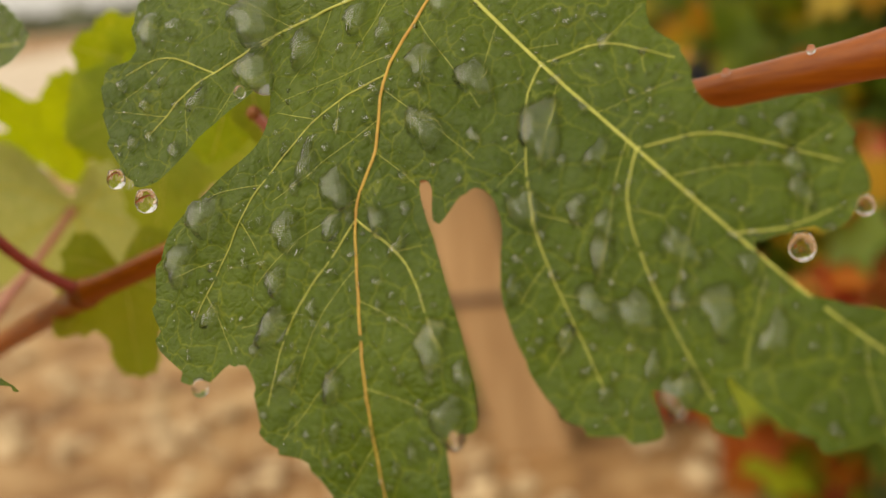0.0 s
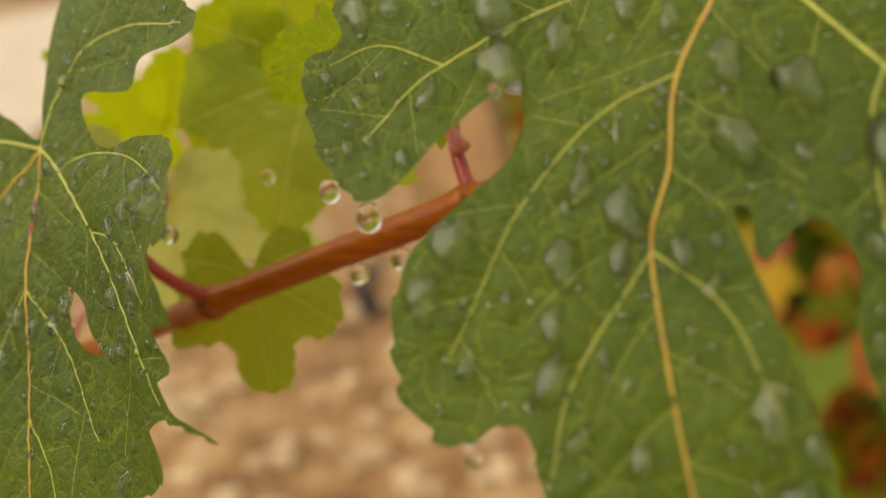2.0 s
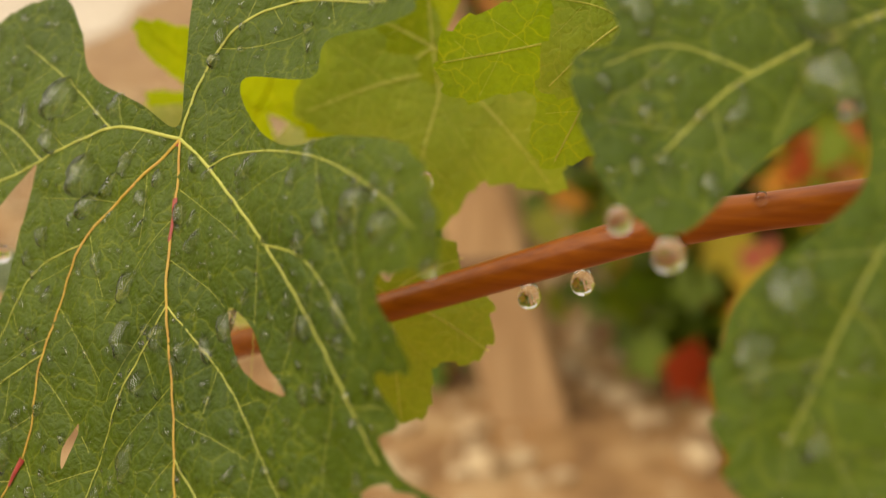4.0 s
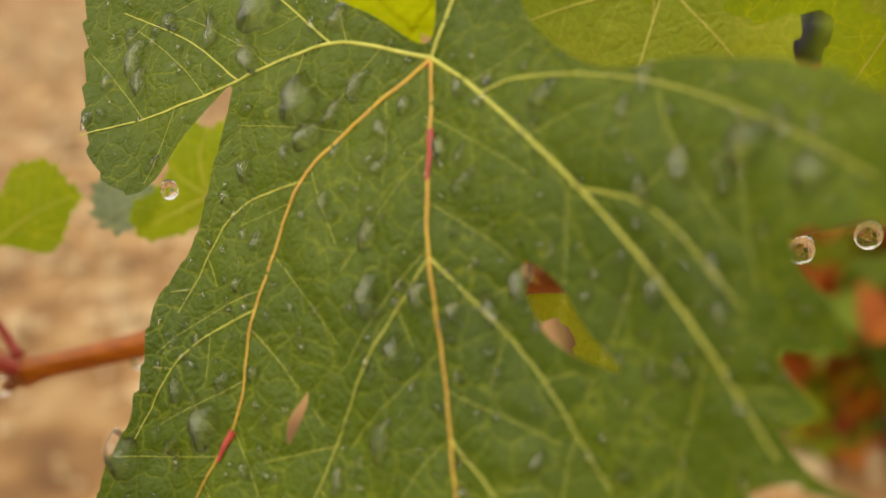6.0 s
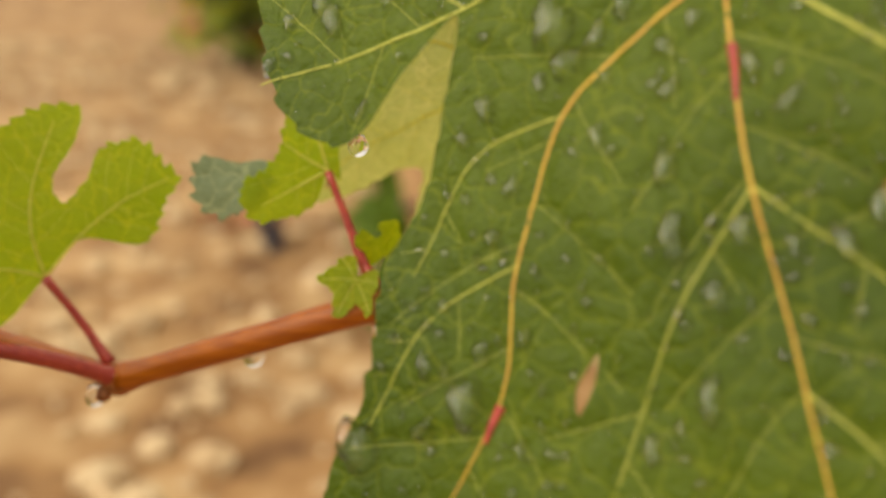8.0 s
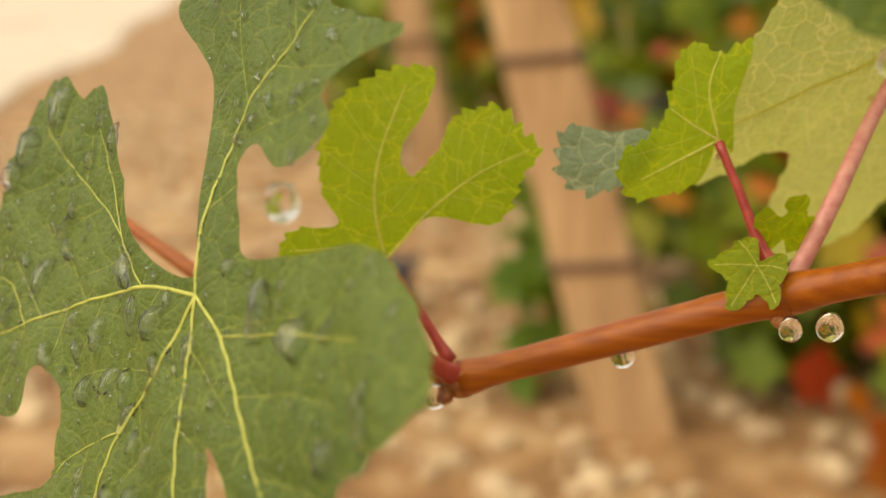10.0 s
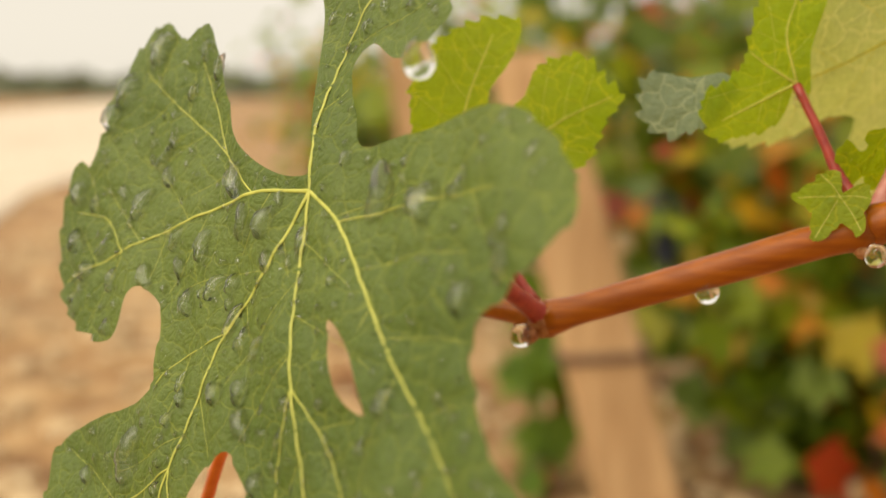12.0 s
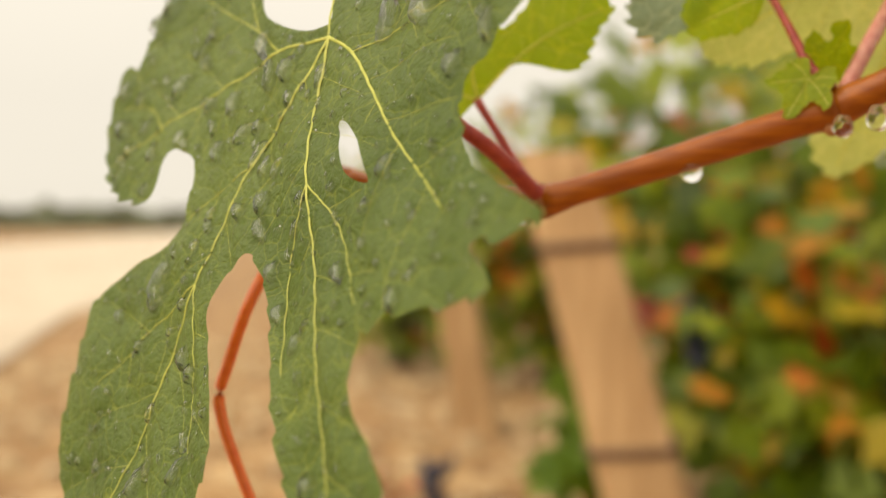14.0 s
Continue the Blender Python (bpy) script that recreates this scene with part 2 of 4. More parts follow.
def tube_data(path, radii, sides=10, flat=1.0, wobble=0.0, seed=0):
    """Vertices and faces of a closed tube of changing radius along a path."""
    rng = np.random.RandomState(seed)
    path = np.asarray(path, float)
    ahead = np.gradient(path, axis=0)
    ahead /= np.linalg.norm(ahead, axis=1)[:, None] + 1e-12
    side = np.cross(ahead, (0.05, 0.1, 1.0))
    side /= np.linalg.norm(side, axis=1)[:, None] + 1e-12
    over = np.cross(side, ahead)
    verts, faces = [], []
    for i, q in enumerate(path):
        for s in range(sides):
            a = 2 * math.pi * s / sides
            r = radii[i] * (1 + wobble * (rng.rand() - 0.5))
            verts.append(q + r * (math.cos(a) * side[i] + flat * math.sin(a) * over[i]))
    for i in range(len(path) - 1):
        for s in range(sides):
            t = (s + 1) % sides
            faces.append((i * sides + s, i * sides + t, (i + 1) * sides + t, (i + 1) * sides + s))
    faces.append(tuple(reversed(range(sides))))
    faces.append(tuple(range((len(path) - 1) * sides, len(path) * sides)))
    return verts, faces


def inside(poly, pts):
    """Which of the points lie inside the closed outline."""
    x, y = pts[:, 0], pts[:, 1]
    res = np.zeros(len(pts), bool)
    q = np.roll(poly, -1, axis=0)
    for (ax, ay), (bx, by) in zip(poly, q):
        if ay != by:
            res ^= ((ay > y) != (by > y)) & (x < (bx - ax) * (y - ay) / (by - ay) + ax)
    return res


def toothed(anchors, step, tooth, depth, seed):
    """A leaf's margin: a smooth line through lobes and sinuses with small uneven teeth (all in mm)."""
    rng = np.random.RandomState(seed)
    line = spline(anchors, min(step, tooth * 0.14), True)
    d = np.roll(line, -1, 0) - np.roll(line, 1, 0)
    out = np.stack([d[:, 1], -d[:, 0]], 1) / (np.linalg.norm(d, axis=1)[:, None] + 1e-9)
    area = 0.5 * np.sum(line[:, 0] * np.roll(line[:, 1], -1) - np.roll(line[:, 0], -1) * line[:, 1])
    if area < 0:
        out = -out
    reach = np.linalg.norm(line, axis=1)
    lobe = np.clip((reach / reach.max() - 0.30) / 0.35, 0, 1) * np.clip(np.sum(out * line, 1) / (reach + 1e-9) * 1.6, 0.12, 1)
    grown = []
    size, left = 1.0, tooth
    for i in range(len(line)):
        hop = np.linalg.norm(line[i] - line[i - 1])
        left -= hop
        if left < 0:
            left, size = tooth * (0.7 + 0.6 * rng.rand()), 0.4 + rng.rand()
        f = left / tooth
        grown.append(line[i] + out[i] * depth * lobe[i] * size * (min(f, 1.0) ** 1.3 - 0.35))
    return np.array(grown)


def side_veins(mains, poly, gap, rng):
    """Second-order veins that leave the main ones on both sides and end before the margin."""
    made, taken = [], []
    lines = [spline(m, 1.0) for m in mains]
    lo, hi = poly.min(0) - 1, poly.max(0) + 1
    wide, tall = int((hi[0] - lo[0]) * 2) + 1, int((hi[1] - lo[1]) * 2) + 1
    gx, gy = np.meshgrid(lo[0] + np.arange(wide) * 0.5, lo[1] + np.arange(tall) * 0.5)
    mask = inside(poly, np.stack([gx.ravel(), gy.ravel()], 1)).reshape(tall, wide)
    for which, line in enumerate(lines):
        others = np.concatenate([o for k, o in enumerate(lines) if k != which]) if len(lines) > 1 else np.full((1, 2), 1e4)
        length = len(line)
        i, turn = int(gap * 0.8), 1
        while i < length - 4:
            d = line[min(i + 2, length - 1)] - line[i]
            ang = math.atan2(d[1], d[0]) + turn * radians(52 + 12 * rng.rand())
            p, run = line[i].copy(), [line[i].copy()]
            for k in range(22):
                p = p + np.array((math.cos(ang), math.sin(ang)))
                ang -= turn * 0.012 + 0.10 * (rng.rand() - 0.5)
                near = np.min(np.sum((others - p) ** 2, 1))
                i0, j0 = int((p[0] - lo[0]) * 2), int((p[1] - lo[1]) * 2)
                if not (0 <= i0 < wide and 0 <= j0 < tall and mask[j0, i0]) or ((near < 3 or (taken and np.min(np.sum((np.array(taken) - p) ** 2, 1)) < 2.5)) and k > 3):
                    break
                run.append(p.copy())
            if len(run) > 5:
                made.append(run[:-1])
                taken += run[3:-1]
            i += int(gap * (0.45 + 0.3 * rng.rand()))
            turn = -turn
    return made


class Blade:
    """The curved surface of one leaf: a frame at the stalk's joint, a bend, and a quilted relief between the veins. Lengths in mm inside."""

    def __init__(self, joint, u, v, bend, relief=0.45, wave=0.8, seed=1):
        self.joint = Vector(joint)
        self.v = Vector(v).normalized()
        self.n = Vector(u).cross(self.v).normalized()
        self.u = self.v.cross(self.n).normalized()
        self.bend, self.relief, self.wave, self.seed = bend, relief, wave, seed
        self.lines = None

    def height(self, p):
        p = np.atleast_2d(p)
        x, y = p[:, 0] / 1000, p[:, 1] / 1000
        a, b, c, d, e, *fold = self.bend
        h = 1000 * (a * x + b * y + c * x * x + d * x * y + e * y * y)
        if fold:
            h = h + 1000 * fold[0] * np.maximum(x, 0) ** 2 * np.exp(-((y + 0.005) / 0.022) ** 2)
        h = h + self.wave * (np.sin(p[:, 0] * 0.11 + self.seed) * np.cos(p[:, 1] * 0.13 + 2 * self.seed) + 0.4 * np.sin(p[:, 0] * 0.31 + p[:, 1] * 0.27))
        if self.lines is not None:
            near = np.full(len(p), 1e9)
            for k in range(0, len(self.lines), 400):
                part_ = self.lines[k:k + 400]
                near = np.minimum(near, np.min((p[:, None, 0] - part_[None, :, 0]) ** 2 + (p[:, None, 1] - part_[None, :, 1]) ** 2, 1))
            h = h + self.relief * (1 - np.exp(-np.sqrt(near) / 1.6))
        return h

    def place(self, p, lift=0.0):
        p = np.atleast_2d(p)
        h = self.height(p) + lift
        base, u, v, n = (np.array(w) for w in (self.joint, self.u, self.v, self.n))
        return base + (p[:, :1] * u + p[:, 1:2] * v + h[:, None] * n) / 1000

    def normal(self, p):
        q = np.array([p, (p[0] + 0.6, p[1]), (p[0], p[1] + 0.6)], float)
        a, b, c = (Vector(w) for w in self.place(q))
        return (b - a).cross(c - a).normalized()


def blade_mesh(blade, margin, holes, spacing):
    lo, hi = margin.min(0), margin.max(0)
    rows, odd = [], 0
    rng = np.random.RandomState(3)
    y = lo[1]
    while y < hi[1]:
        xs = np.arange(lo[0] + (spacing / 2 if odd else 0), hi[0], spacing)
        rows.append(np.stack([xs, np.full(len(xs), y)], 1))
        y, odd = y + spacing * 0.866, 1 - odd
    grid = np.concatenate(rows)
    grid = grid + (rng.rand(*grid.shape) - 0.5) * spacing * 0.3
    keep = inside(margin, grid)
    for h in holes:
        keep &= ~inside(h, grid)
    grid = grid[keep]
    if blade.lines is not None:
        mine = blade.lines[inside(margin, blade.lines)]
        for h in holes:
            mine = mine[~inside(h, mine)]
        away = np.concatenate([np.min((grid[i:i + 400, None, 0] - mine[None, :, 0]) ** 2 + (grid[i:i + 400, None, 1] - mine[None, :, 1]) ** 2, 1) for i in range(0, len(grid), 400)])
        grid = np.concatenate([grid[away > 0.5], mine])
    rim = np.concatenate([margin, *holes])
    near = np.concatenate([np.min((grid[i:i + 500, None, 0] - rim[None, :, 0]) ** 2 + (grid[i:i + 500, None, 1] - rim[None, :, 1]) ** 2, 1) for i in range(0, len(grid), 500)])
    grid = grid[near > (spacing * 0.5) ** 2]
    pts = np.concatenate([rim, grid])
    edges, start = [], 0
    for ring in (margin, *holes):
        m = len(ring)
        edges += [(start + i, start + (i + 1) % m) for i in range(m)]
        start += m
    verts, _, faces, *_ = geometry.delaunay_2d_cdt([Vector(p) for p in pts], edges, [], 0, 1e-5)
    flat = np.array([tuple(v) for v in verts])
    tri = np.array([f for f in faces if len(f) == 3])
    mid = flat[tri].mean(1)
    keep = inside(margin, mid)
    for h in holes:
        keep &= ~inside(h, mid)
    tri = tri[keep]
    a, b, c = flat[tri[:, 0]], flat[tri[:, 1]], flat[tri[:, 2]]
    turned = ((b - a)[:, 0] * (c - a)[:, 1] - (b - a)[:, 1] * (c - a)[:, 0]) < 0
    tri[turned] = tri[turned][:, ::-1]
    used = np.unique(tri)
    back = np.full(len(flat), -1)
    back[used] = np.arange(len(used))
    return blade.place(flat[used]), [tuple(int(i) for i in f) for f in back[tri]]


def ribbon(blade, runs, width0, width1):
    """Raised veins that follow the blade: one mesh of tapered ridges."""
    verts, faces = [], []
    for run in runs:
        line = spline(run, 1.2)
        m = len(line)
        if m < 3:
            continue
        d = np.gradient(line, axis=0)
        side = np.stack([-d[:, 1], d[:, 0]], 1) / (np.linalg.norm(d, axis=1)[:, None] + 1e-9)
        w = np.linspace(width0, width1, m)[:, None]
        rows = [blade.place(line - side * w, -0.02), blade.place(line - side * w * 0.5, 0.0), blade.place(line, 0.0),
                blade.place(line + side * w * 0.5, 0.0), blade.place(line + side * w, -0.02)]
        up = np.array(blade.n)
        rows = [r + up * (k * w + 0.03) / 1000 for r, k in zip(rows, (0.0, 0.5, 0.7, 0.5, 0.0))]
        base = len(verts)
        for i in range(m):
            verts += [r[i] for r in rows]
        for i in range(m - 1):
            for k in range(4):
                q = base + i * 5 + k
                faces.append((q, q + 1, q + 6, q + 5))
    return verts, faces


# ---- water drops
def dome(seed, tall):
    """A sitting drop, 1 across: a sagging dome with an uneven foot."""
    rng = np.random.RandomState(seed)
    rings, sides = 9, 20
    ph = rng.rand(4) * 6.28
    verts, faces = [], []
    for i in range(rings + 1):
        t = i / rings
        r, z = math.cos(t * math.pi / 2) ** 0.5, math.sin(t * math.pi / 2)
        for s in range(sides):
            a = 2 * math.pi * s / sides
            k = 1 + 0.20 * math.sin(2 * a + ph[0]) + 0.17 * math.sin(3 * a + ph[1]) + 0.09 * math.sin(5 * a + ph[2])
            x, y = 0.5 * r * k * math.cos(a), 0.5 * r * k * math.sin(a)
            sag = -0.22 * z
            verts.append((x * (1.0 - 0.25 * (y + 0.5) * (seed % 3 > 0)), y * 1.25 + sag * 0.8, z * tall - 0.06))
    for i in range(rings):
        for s in range(sides):
            t = (s + 1) % sides
            faces.append((i * sides + s, i * sides + t, (i + 1) * sides + t, (i + 1) * sides + s))
    faces = [f for f in faces if f[2] < rings * sides]
    faces.append(tuple(reversed(range(sides))))
    verts = verts[:rings * sides]
    verts.append((sum(v[0] for v in verts[-sides:]) / sides, sum(v[1] for v in verts[-sides:]) / sides, tall - 0.06))
    faces += [((rings - 1) * sides + s, (rings - 1) * sides + (s + 1) % sides, rings * sides) for s in range(sides)]
    return verts, faces


DOMES = [dome(s, 0.46 + 0.07 * (s % 3)) for s in range(6)]
DOME_MESHES = [mesh_from("water_drop", v, f, DROP) for v, f in DOMES]


def hanging(name="hanging_drop"):
    """A drop about to fall, 1 across: round below, drawn up to a neck."""
    prof = [(0.0, -0.52), (0.2, -0.49), (0.36, -0.38), (0.46, -0.2), (0.5, 0.0), (0.47, 0.2), (0.40, 0.38), (0.34, 0.52), (0.30, 0.62)]
    sides = 24
    verts, faces = [(0, 0, prof[0][1])], []
    for r, z in prof[1:]:
        verts += [(r * math.cos(2 * math.pi * s / sides), r * math.sin(2 * math.pi * s / sides), z) for s in range(sides)]
    for s in range(sides):
        faces.append((0, 1 + (s + 1) % sides, 1 + s))
    for i in range(len(prof) - 2):
        for s in range(sides):
            t = (s + 1) % sides
            faces.append((1 + i * sides + s, 1 + i * sides + t, 1 + (i + 1) * sides + t, 1 + (i + 1) * sides + s))
    faces.append(tuple(range(1 + (len(prof) - 2) * sides, 1 + (len(prof) - 1) * sides)))
    return mesh_from(name, verts, faces, WATER)


HANGING = hanging()


def hang_drop(at, size, label):
    ob = new("hanging_water_drop", HANGING)
    ob.matrix_world = pose(at[0], at[1], at[2] - size * 0.0003) @ Matrix.Diagonal((size / 1000, size / 1000, size * 0.92 / 1000, 1))
    return tagged(ob, label, "water drop", "hanging water drops")


def seat(blade, p, size, turn=0.0, stretch=1.0):
    """The pose of a drop on the blade, its long axis down the slope."""
    n = blade.normal(p)
    down = Vector((0, 0, -1)) - n * n.dot(Vector((0, 0, -1)))
    y = -(Matrix.Rotation(turn, 3, n) @ down.normalized())
    x = y.cross(n).normalized()
    o = Vector(blade.place(np.array([p], float))[0]) - n * 0.0001
    k = size / 1000
    return Matrix(((x.x * k, y.x * k * stretch, n.x * k, o.x), (x.y * k, y.y * k * stretch, n.y * k, o.y), (x.z * k, y.z * k * stretch, n.z * k, o.z), (0, 0, 0, 1)))


def sprinkle(blade, margin, holes, big, middle, tiny, leaf_name, seed):
    """Rain on a leaf: the big drops singly, the finest ones as one sheet of droplets."""
    rng = np.random.RandomState(seed)
    placed = []

    def free(p, r):
        if np.min(np.sum((margin - p) ** 2, 1)) < (r * 0.6) ** 2:
            return False
        return all((p[0] - x) ** 2 + (p[1] - y) ** 2 > (0.62 * (r + s)) ** 2 for x, y, s in placed)

    def drop(p, r, k):
        ob = new("water_drop", DOME_MESHES[k % 6])
        ob.matrix_world = seat(blade, p, r, (rng.rand() - 0.5) * 0.9, 0.9 + 0.5 * rng.rand())
        tagged(ob, "clear rain drop on a " + leaf_name, "water drop", "rain drops on a " + leaf_name)
        placed.append((p[0], p[1], r))

    for k, (x, y, r) in enumerate(big):
        drop((x, y), r, k)
    lo, hi = margin.min(0), margin.max(0)
    spread = lo + (hi - lo) * rng.rand(middle * 30 + tiny * 12, 2)
    good = inside(margin, spread)
    for h in holes:
        good &= ~inside(h, spread)
    spread = iter(spread[good])
    tries, done = 0, 0
    while done < middle and tries < middle * 8:
        tries += 1
        p, r = next(spread), 1.5 + 2.0 * rng.rand() ** 2.0
        if free(p, r):
            drop(tuple(p), r, rng.randint(6))
            done += 1
    verts, faces, tries, done = [], [], 0, 0
    while done < tiny and tries < tiny * 4:
        tries += 1
        p, r = next(spread), 0.35 + 1.35 * rng.rand() ** 2.2
        if not free(p, r):
            continue
        m = seat(blade, tuple(p), r, rng.rand() * 2)
        v, f = DOMES[rng.randint(6)]
        base = len(verts)
        verts += [m @ Vector(w) for w in v]
        faces += [tuple(base + i for i in q) for q in f]
        placed.append((p[0], p[1], r))
        done += 1
    if verts:
        ob = piece("fine_droplets", verts, faces, DROP)
        tagged(ob, "fine rain droplets scattered over a " + leaf_name, "water droplets", kind="stuff")


def vine_leaf(name, blade, anchors, mains, mat, label, holes=(), branches=(), group="", tooth=6.0, depth=1.0, spacing=1.5, vein_mat=None,
              side_gap=12.0, big=(), middle=0, tiny=0, vein_width=0.31, seed=1, other_vein=None):
    """One grape leaf: blade, each main vein with its side veins, and the rain on it."""
    rng = np.random.RandomState(seed)
    margin = toothed(anchors, 1.0, tooth, depth, seed)
    cut = [spline(h, 1.0, True) for h in holes]
    mains = [[np.array(q, float) for q in m] for m in mains]
    branches = [[np.array(q, float) for q in m] for m in branches]
    strong = mains + branches
    minor = side_veins(strong, margin, side_gap, rng)
    blade.lines = np.concatenate([spline(m, 1.5) for m in strong + minor])
    top = empty(name, blade.joint, label, "leaf", group)
    shift = np.array(blade.joint)
    v, f = blade_mesh(blade, margin, cut, spacing)
    piece("blade", v - shift, f, mat, top)
    for i, main in enumerate(mains):
        v, f = ribbon(blade, [main], vein_width, 0.12)
        piece("vein", np.array(v) - shift, f, vein_mat[i] if vein_mat else (other_vein or VEIN), top)
    for run in branches:
        v, f = ribbon(blade, [run], vein_width * 0.48, 0.08)
        piece("vein", np.array(v) - shift, f, other_vein or VEIN, top)
    v, f = ribbon(blade, minor, vein_width * 0.14, 0.035)
    if v:
        tagged(piece("vein_net", np.array(v) - shift, f, other_vein or VEIN, top), kind="stuff")
    if middle or big:
        sprinkle(blade, margin, cut, big, middle, tiny, label_short(label), seed + 40)
    return top, margin


def label_short(label):
    return "green vine leaf" if "yellow" not in label else "yellow-green vine leaf"


def round_leaf(size, deep, rng):
    """Margin anchors and main veins of an ordinary five-lobed vine leaf, stalk joint at 0, tip towards -y (mm)."""
    tips = [(0, 1.0), (58, 0.86), (112, 0.62), (-58, 0.84), (-112, 0.64)]
    pts, veins = [], []
    order = [(0, 1.0), (14, 0.86), (30, deep), (46, 0.74), (60, 0.86), (78, 0.70), (90, deep + 0.02), (104, 0.56), (122, 0.62), (150, 0.46), (172, 0.10)]
    ring = [(a, r) for a, r in order] + [(-a, r) for a, r in reversed(order[1:])]
    for a, r in ring:
        q = size * r * (0.93 + 0.14 * rng.rand())
        pts.append((q * math.sin(radians(a)), -q * math.cos(radians(a))))
    for a, r in tips:
        q = size * r * 0.95
        mid = (q * 0.5 * math.sin(radians(a * 1.06)), -q * 0.5 * math.cos(radians(a * 1.06)))
        veins.append([(0, 0), mid, (q * math.sin(radians(a)), -q * math.cos(radians(a)))])
    return pts, veins


def common_leaf(name, joint, u, v, size, mat, label, bend=(0, 0, 2.0, 0, -1.5), deep=0.52, seed=1, group="", middle=0, tiny=0, spacing=2.2):
    rng = np.random.RandomState(seed)
    pts, veins = round_leaf(size, deep, rng)
    blade = Blade(joint, u, v, bend, 0.35, 0.9, seed)
    return vine_leaf(name, blade, pts, veins, mat, label, tooth=5.0, depth=1.3, spacing=spacing, side_gap=11, middle=middle, tiny=tiny,
                     vein_width=0.4 * size / 50, seed=seed, group=group, other_vein=VEIN_YOUNG)


def stalk(name, points, r0, r1, mat, label, category="leaf stalk", wobble=0.05, parent=None, step=0.002):
    path = spline(points, step)
    radii = np.linspace(r0, r1, len(path))
    radii[:3] *= np.array((1.5, 1.3, 1.1))
    radii[-3:] *= np.array((1.05, 1.15, 1.25))
    v, f = tube_data(path, radii, 10, 1.0, wobble, 5)
    ob = piece(name, v, f, mat, parent)
    return tagged(ob, label, category) if parent is None else tagged(ob, label)


# ---------------------------------------------------------------- ground and distance
def height_at(x, y):
    near = math.exp(-((x / 6) ** 2 + ((y - 1) / 6) ** 2))
    return near * (0.018 * noise.noise((x * 2.2, y * 2.2, 0)) + 0.010 * noise.noise((x * 9, y * 9, 3)))


def build_ground():
    def axis(near, far):
        out, s = [0.0], 0.05
        while out[-1] < far:
            out.append(out[-1] + s)
            if out[-1] > near:
                s *= 1.25
        return out
    right = axis(2.5, 2500)
    xs = [-a for a in reversed(right[1:])] + right
    ys = [1.5 + a for a in xs]
    verts = [(x, y, height_at(x, y)) for y in ys for x in xs]
    w = len(xs)
    faces = [(j * w + i, j * w + i + 1, (j + 1) * w + i + 1, (j + 1) * w + i) for j in range(len(ys) - 1) for i in range(w - 1)]
    ob = piece("ground", verts, faces, SOIL)
    tagged(ob, "dry tan gravelly vineyard soil", "ground", kind="structure")
    a, d = Vector((-2.4, 3.6, 0)), Vector((-0.33, 0.944, 0))
    side = Vector((-0.944, -0.33, 0))
    verts, faces = [], []
    for i in range(60):
        s = -8 + 0.5 * 1.12 ** i if i else -8
        wob = 0.25 * noise.noise((s * 0.4, 1, 0))
        for k, q in enumerate((0.0 + wob, 1.6, 3.4, 5.2 - wob)):
            p = a + d * s + side * q
            verts.append((p.x, p.y, 0.012 + (0.03 if k in (1, 2) else 0.0)))
    for i in range(59):
        for k in range(3):
            faces.append((i * 4 + k, i * 4 + k + 1, i * 4 + k + 5, i * 4 + k + 4))
    ob = piece("road", verts, faces, TRACK)
    tagged(ob, "pale dusty dirt track beside the vines", "road", kind="structure")


def build_gravel():
    rng = np.random.RandomState(8)
    ico = bmesh.new()
    bmesh.ops.create_icosphere(ico, subdivisions=1, radius=1)
    bv = np.array([v.co[:] for v in ico.verts])
    bf = [tuple(v.index for v in f.verts) for f in ico.faces]
    ico.free()
    verts, faces = [], []
    for i in range(5200):
        x, y = rng.uniform(-2.2, 1.2), rng.uniform(0.4, 4.0)
        r = 0.006 + 0.026 * rng.rand() ** 3
        b = bv * (1 + 0.35 * (rng.rand(*bv.shape) - 0.5)) * np.array((r, r * rng.uniform(0.6, 1.1), r * 0.6))
        a = rng.rand() * 6.28
        c, s = math.cos(a), math.sin(a)
        b = np.stack([b[:, 0] * c - b[:, 1] * s + x, b[:, 0] * s + b[:, 1] * c + y, b[:, 2] + height_at(x, y) + r * 0.2], 1)
        base = len(verts)
        verts += list(b)
        faces += [tuple(base + k for k in f) for f in bf]
    ob = piece("gravel", verts, faces, STONE, smooth=False)
    tagged(ob, "pale stones scattered over dry soil", "gravel", kind="stuff")


def build_far_vines():
    rng = np.random.RandomState(5)
    verts, faces = [], []
    for row in range(3):
        y0 = 75 + row * 40
        for i in range(160):
            x = -140 + i * 1.75
            h = 1.5 + 0.9 * rng.rand() + row * 0.5
            base = len(verts)
            for k in range(7):
                a = math.pi * k / 6
                verts.append((x - 1.4 * math.cos(a) + 0.3 * rng.rand(), y0 + rng.rand(), h * math.sin(a) * (0.85 + 0.3 * rng.rand())))
                verts.append((x - 1.4 * math.cos(a), y0 + 2.5, 0.8 * h * math.sin(a)))
            faces += [(base + 2 * k, base + 2 * k + 2, base + 2 * k + 3, base + 2 * k + 1) for k in range(6)]
            faces.append(tuple(base + 2 * k for k in range(7)))
    ob = piece("distant_vine_rows", verts, faces, FAR_HAZE_GREEN, smooth=False)
    tagged(ob, "green vine rows along the horizon, haze in their colour", "vines", kind="stuff")


build_ground()
build_gravel()
build_far_vines()


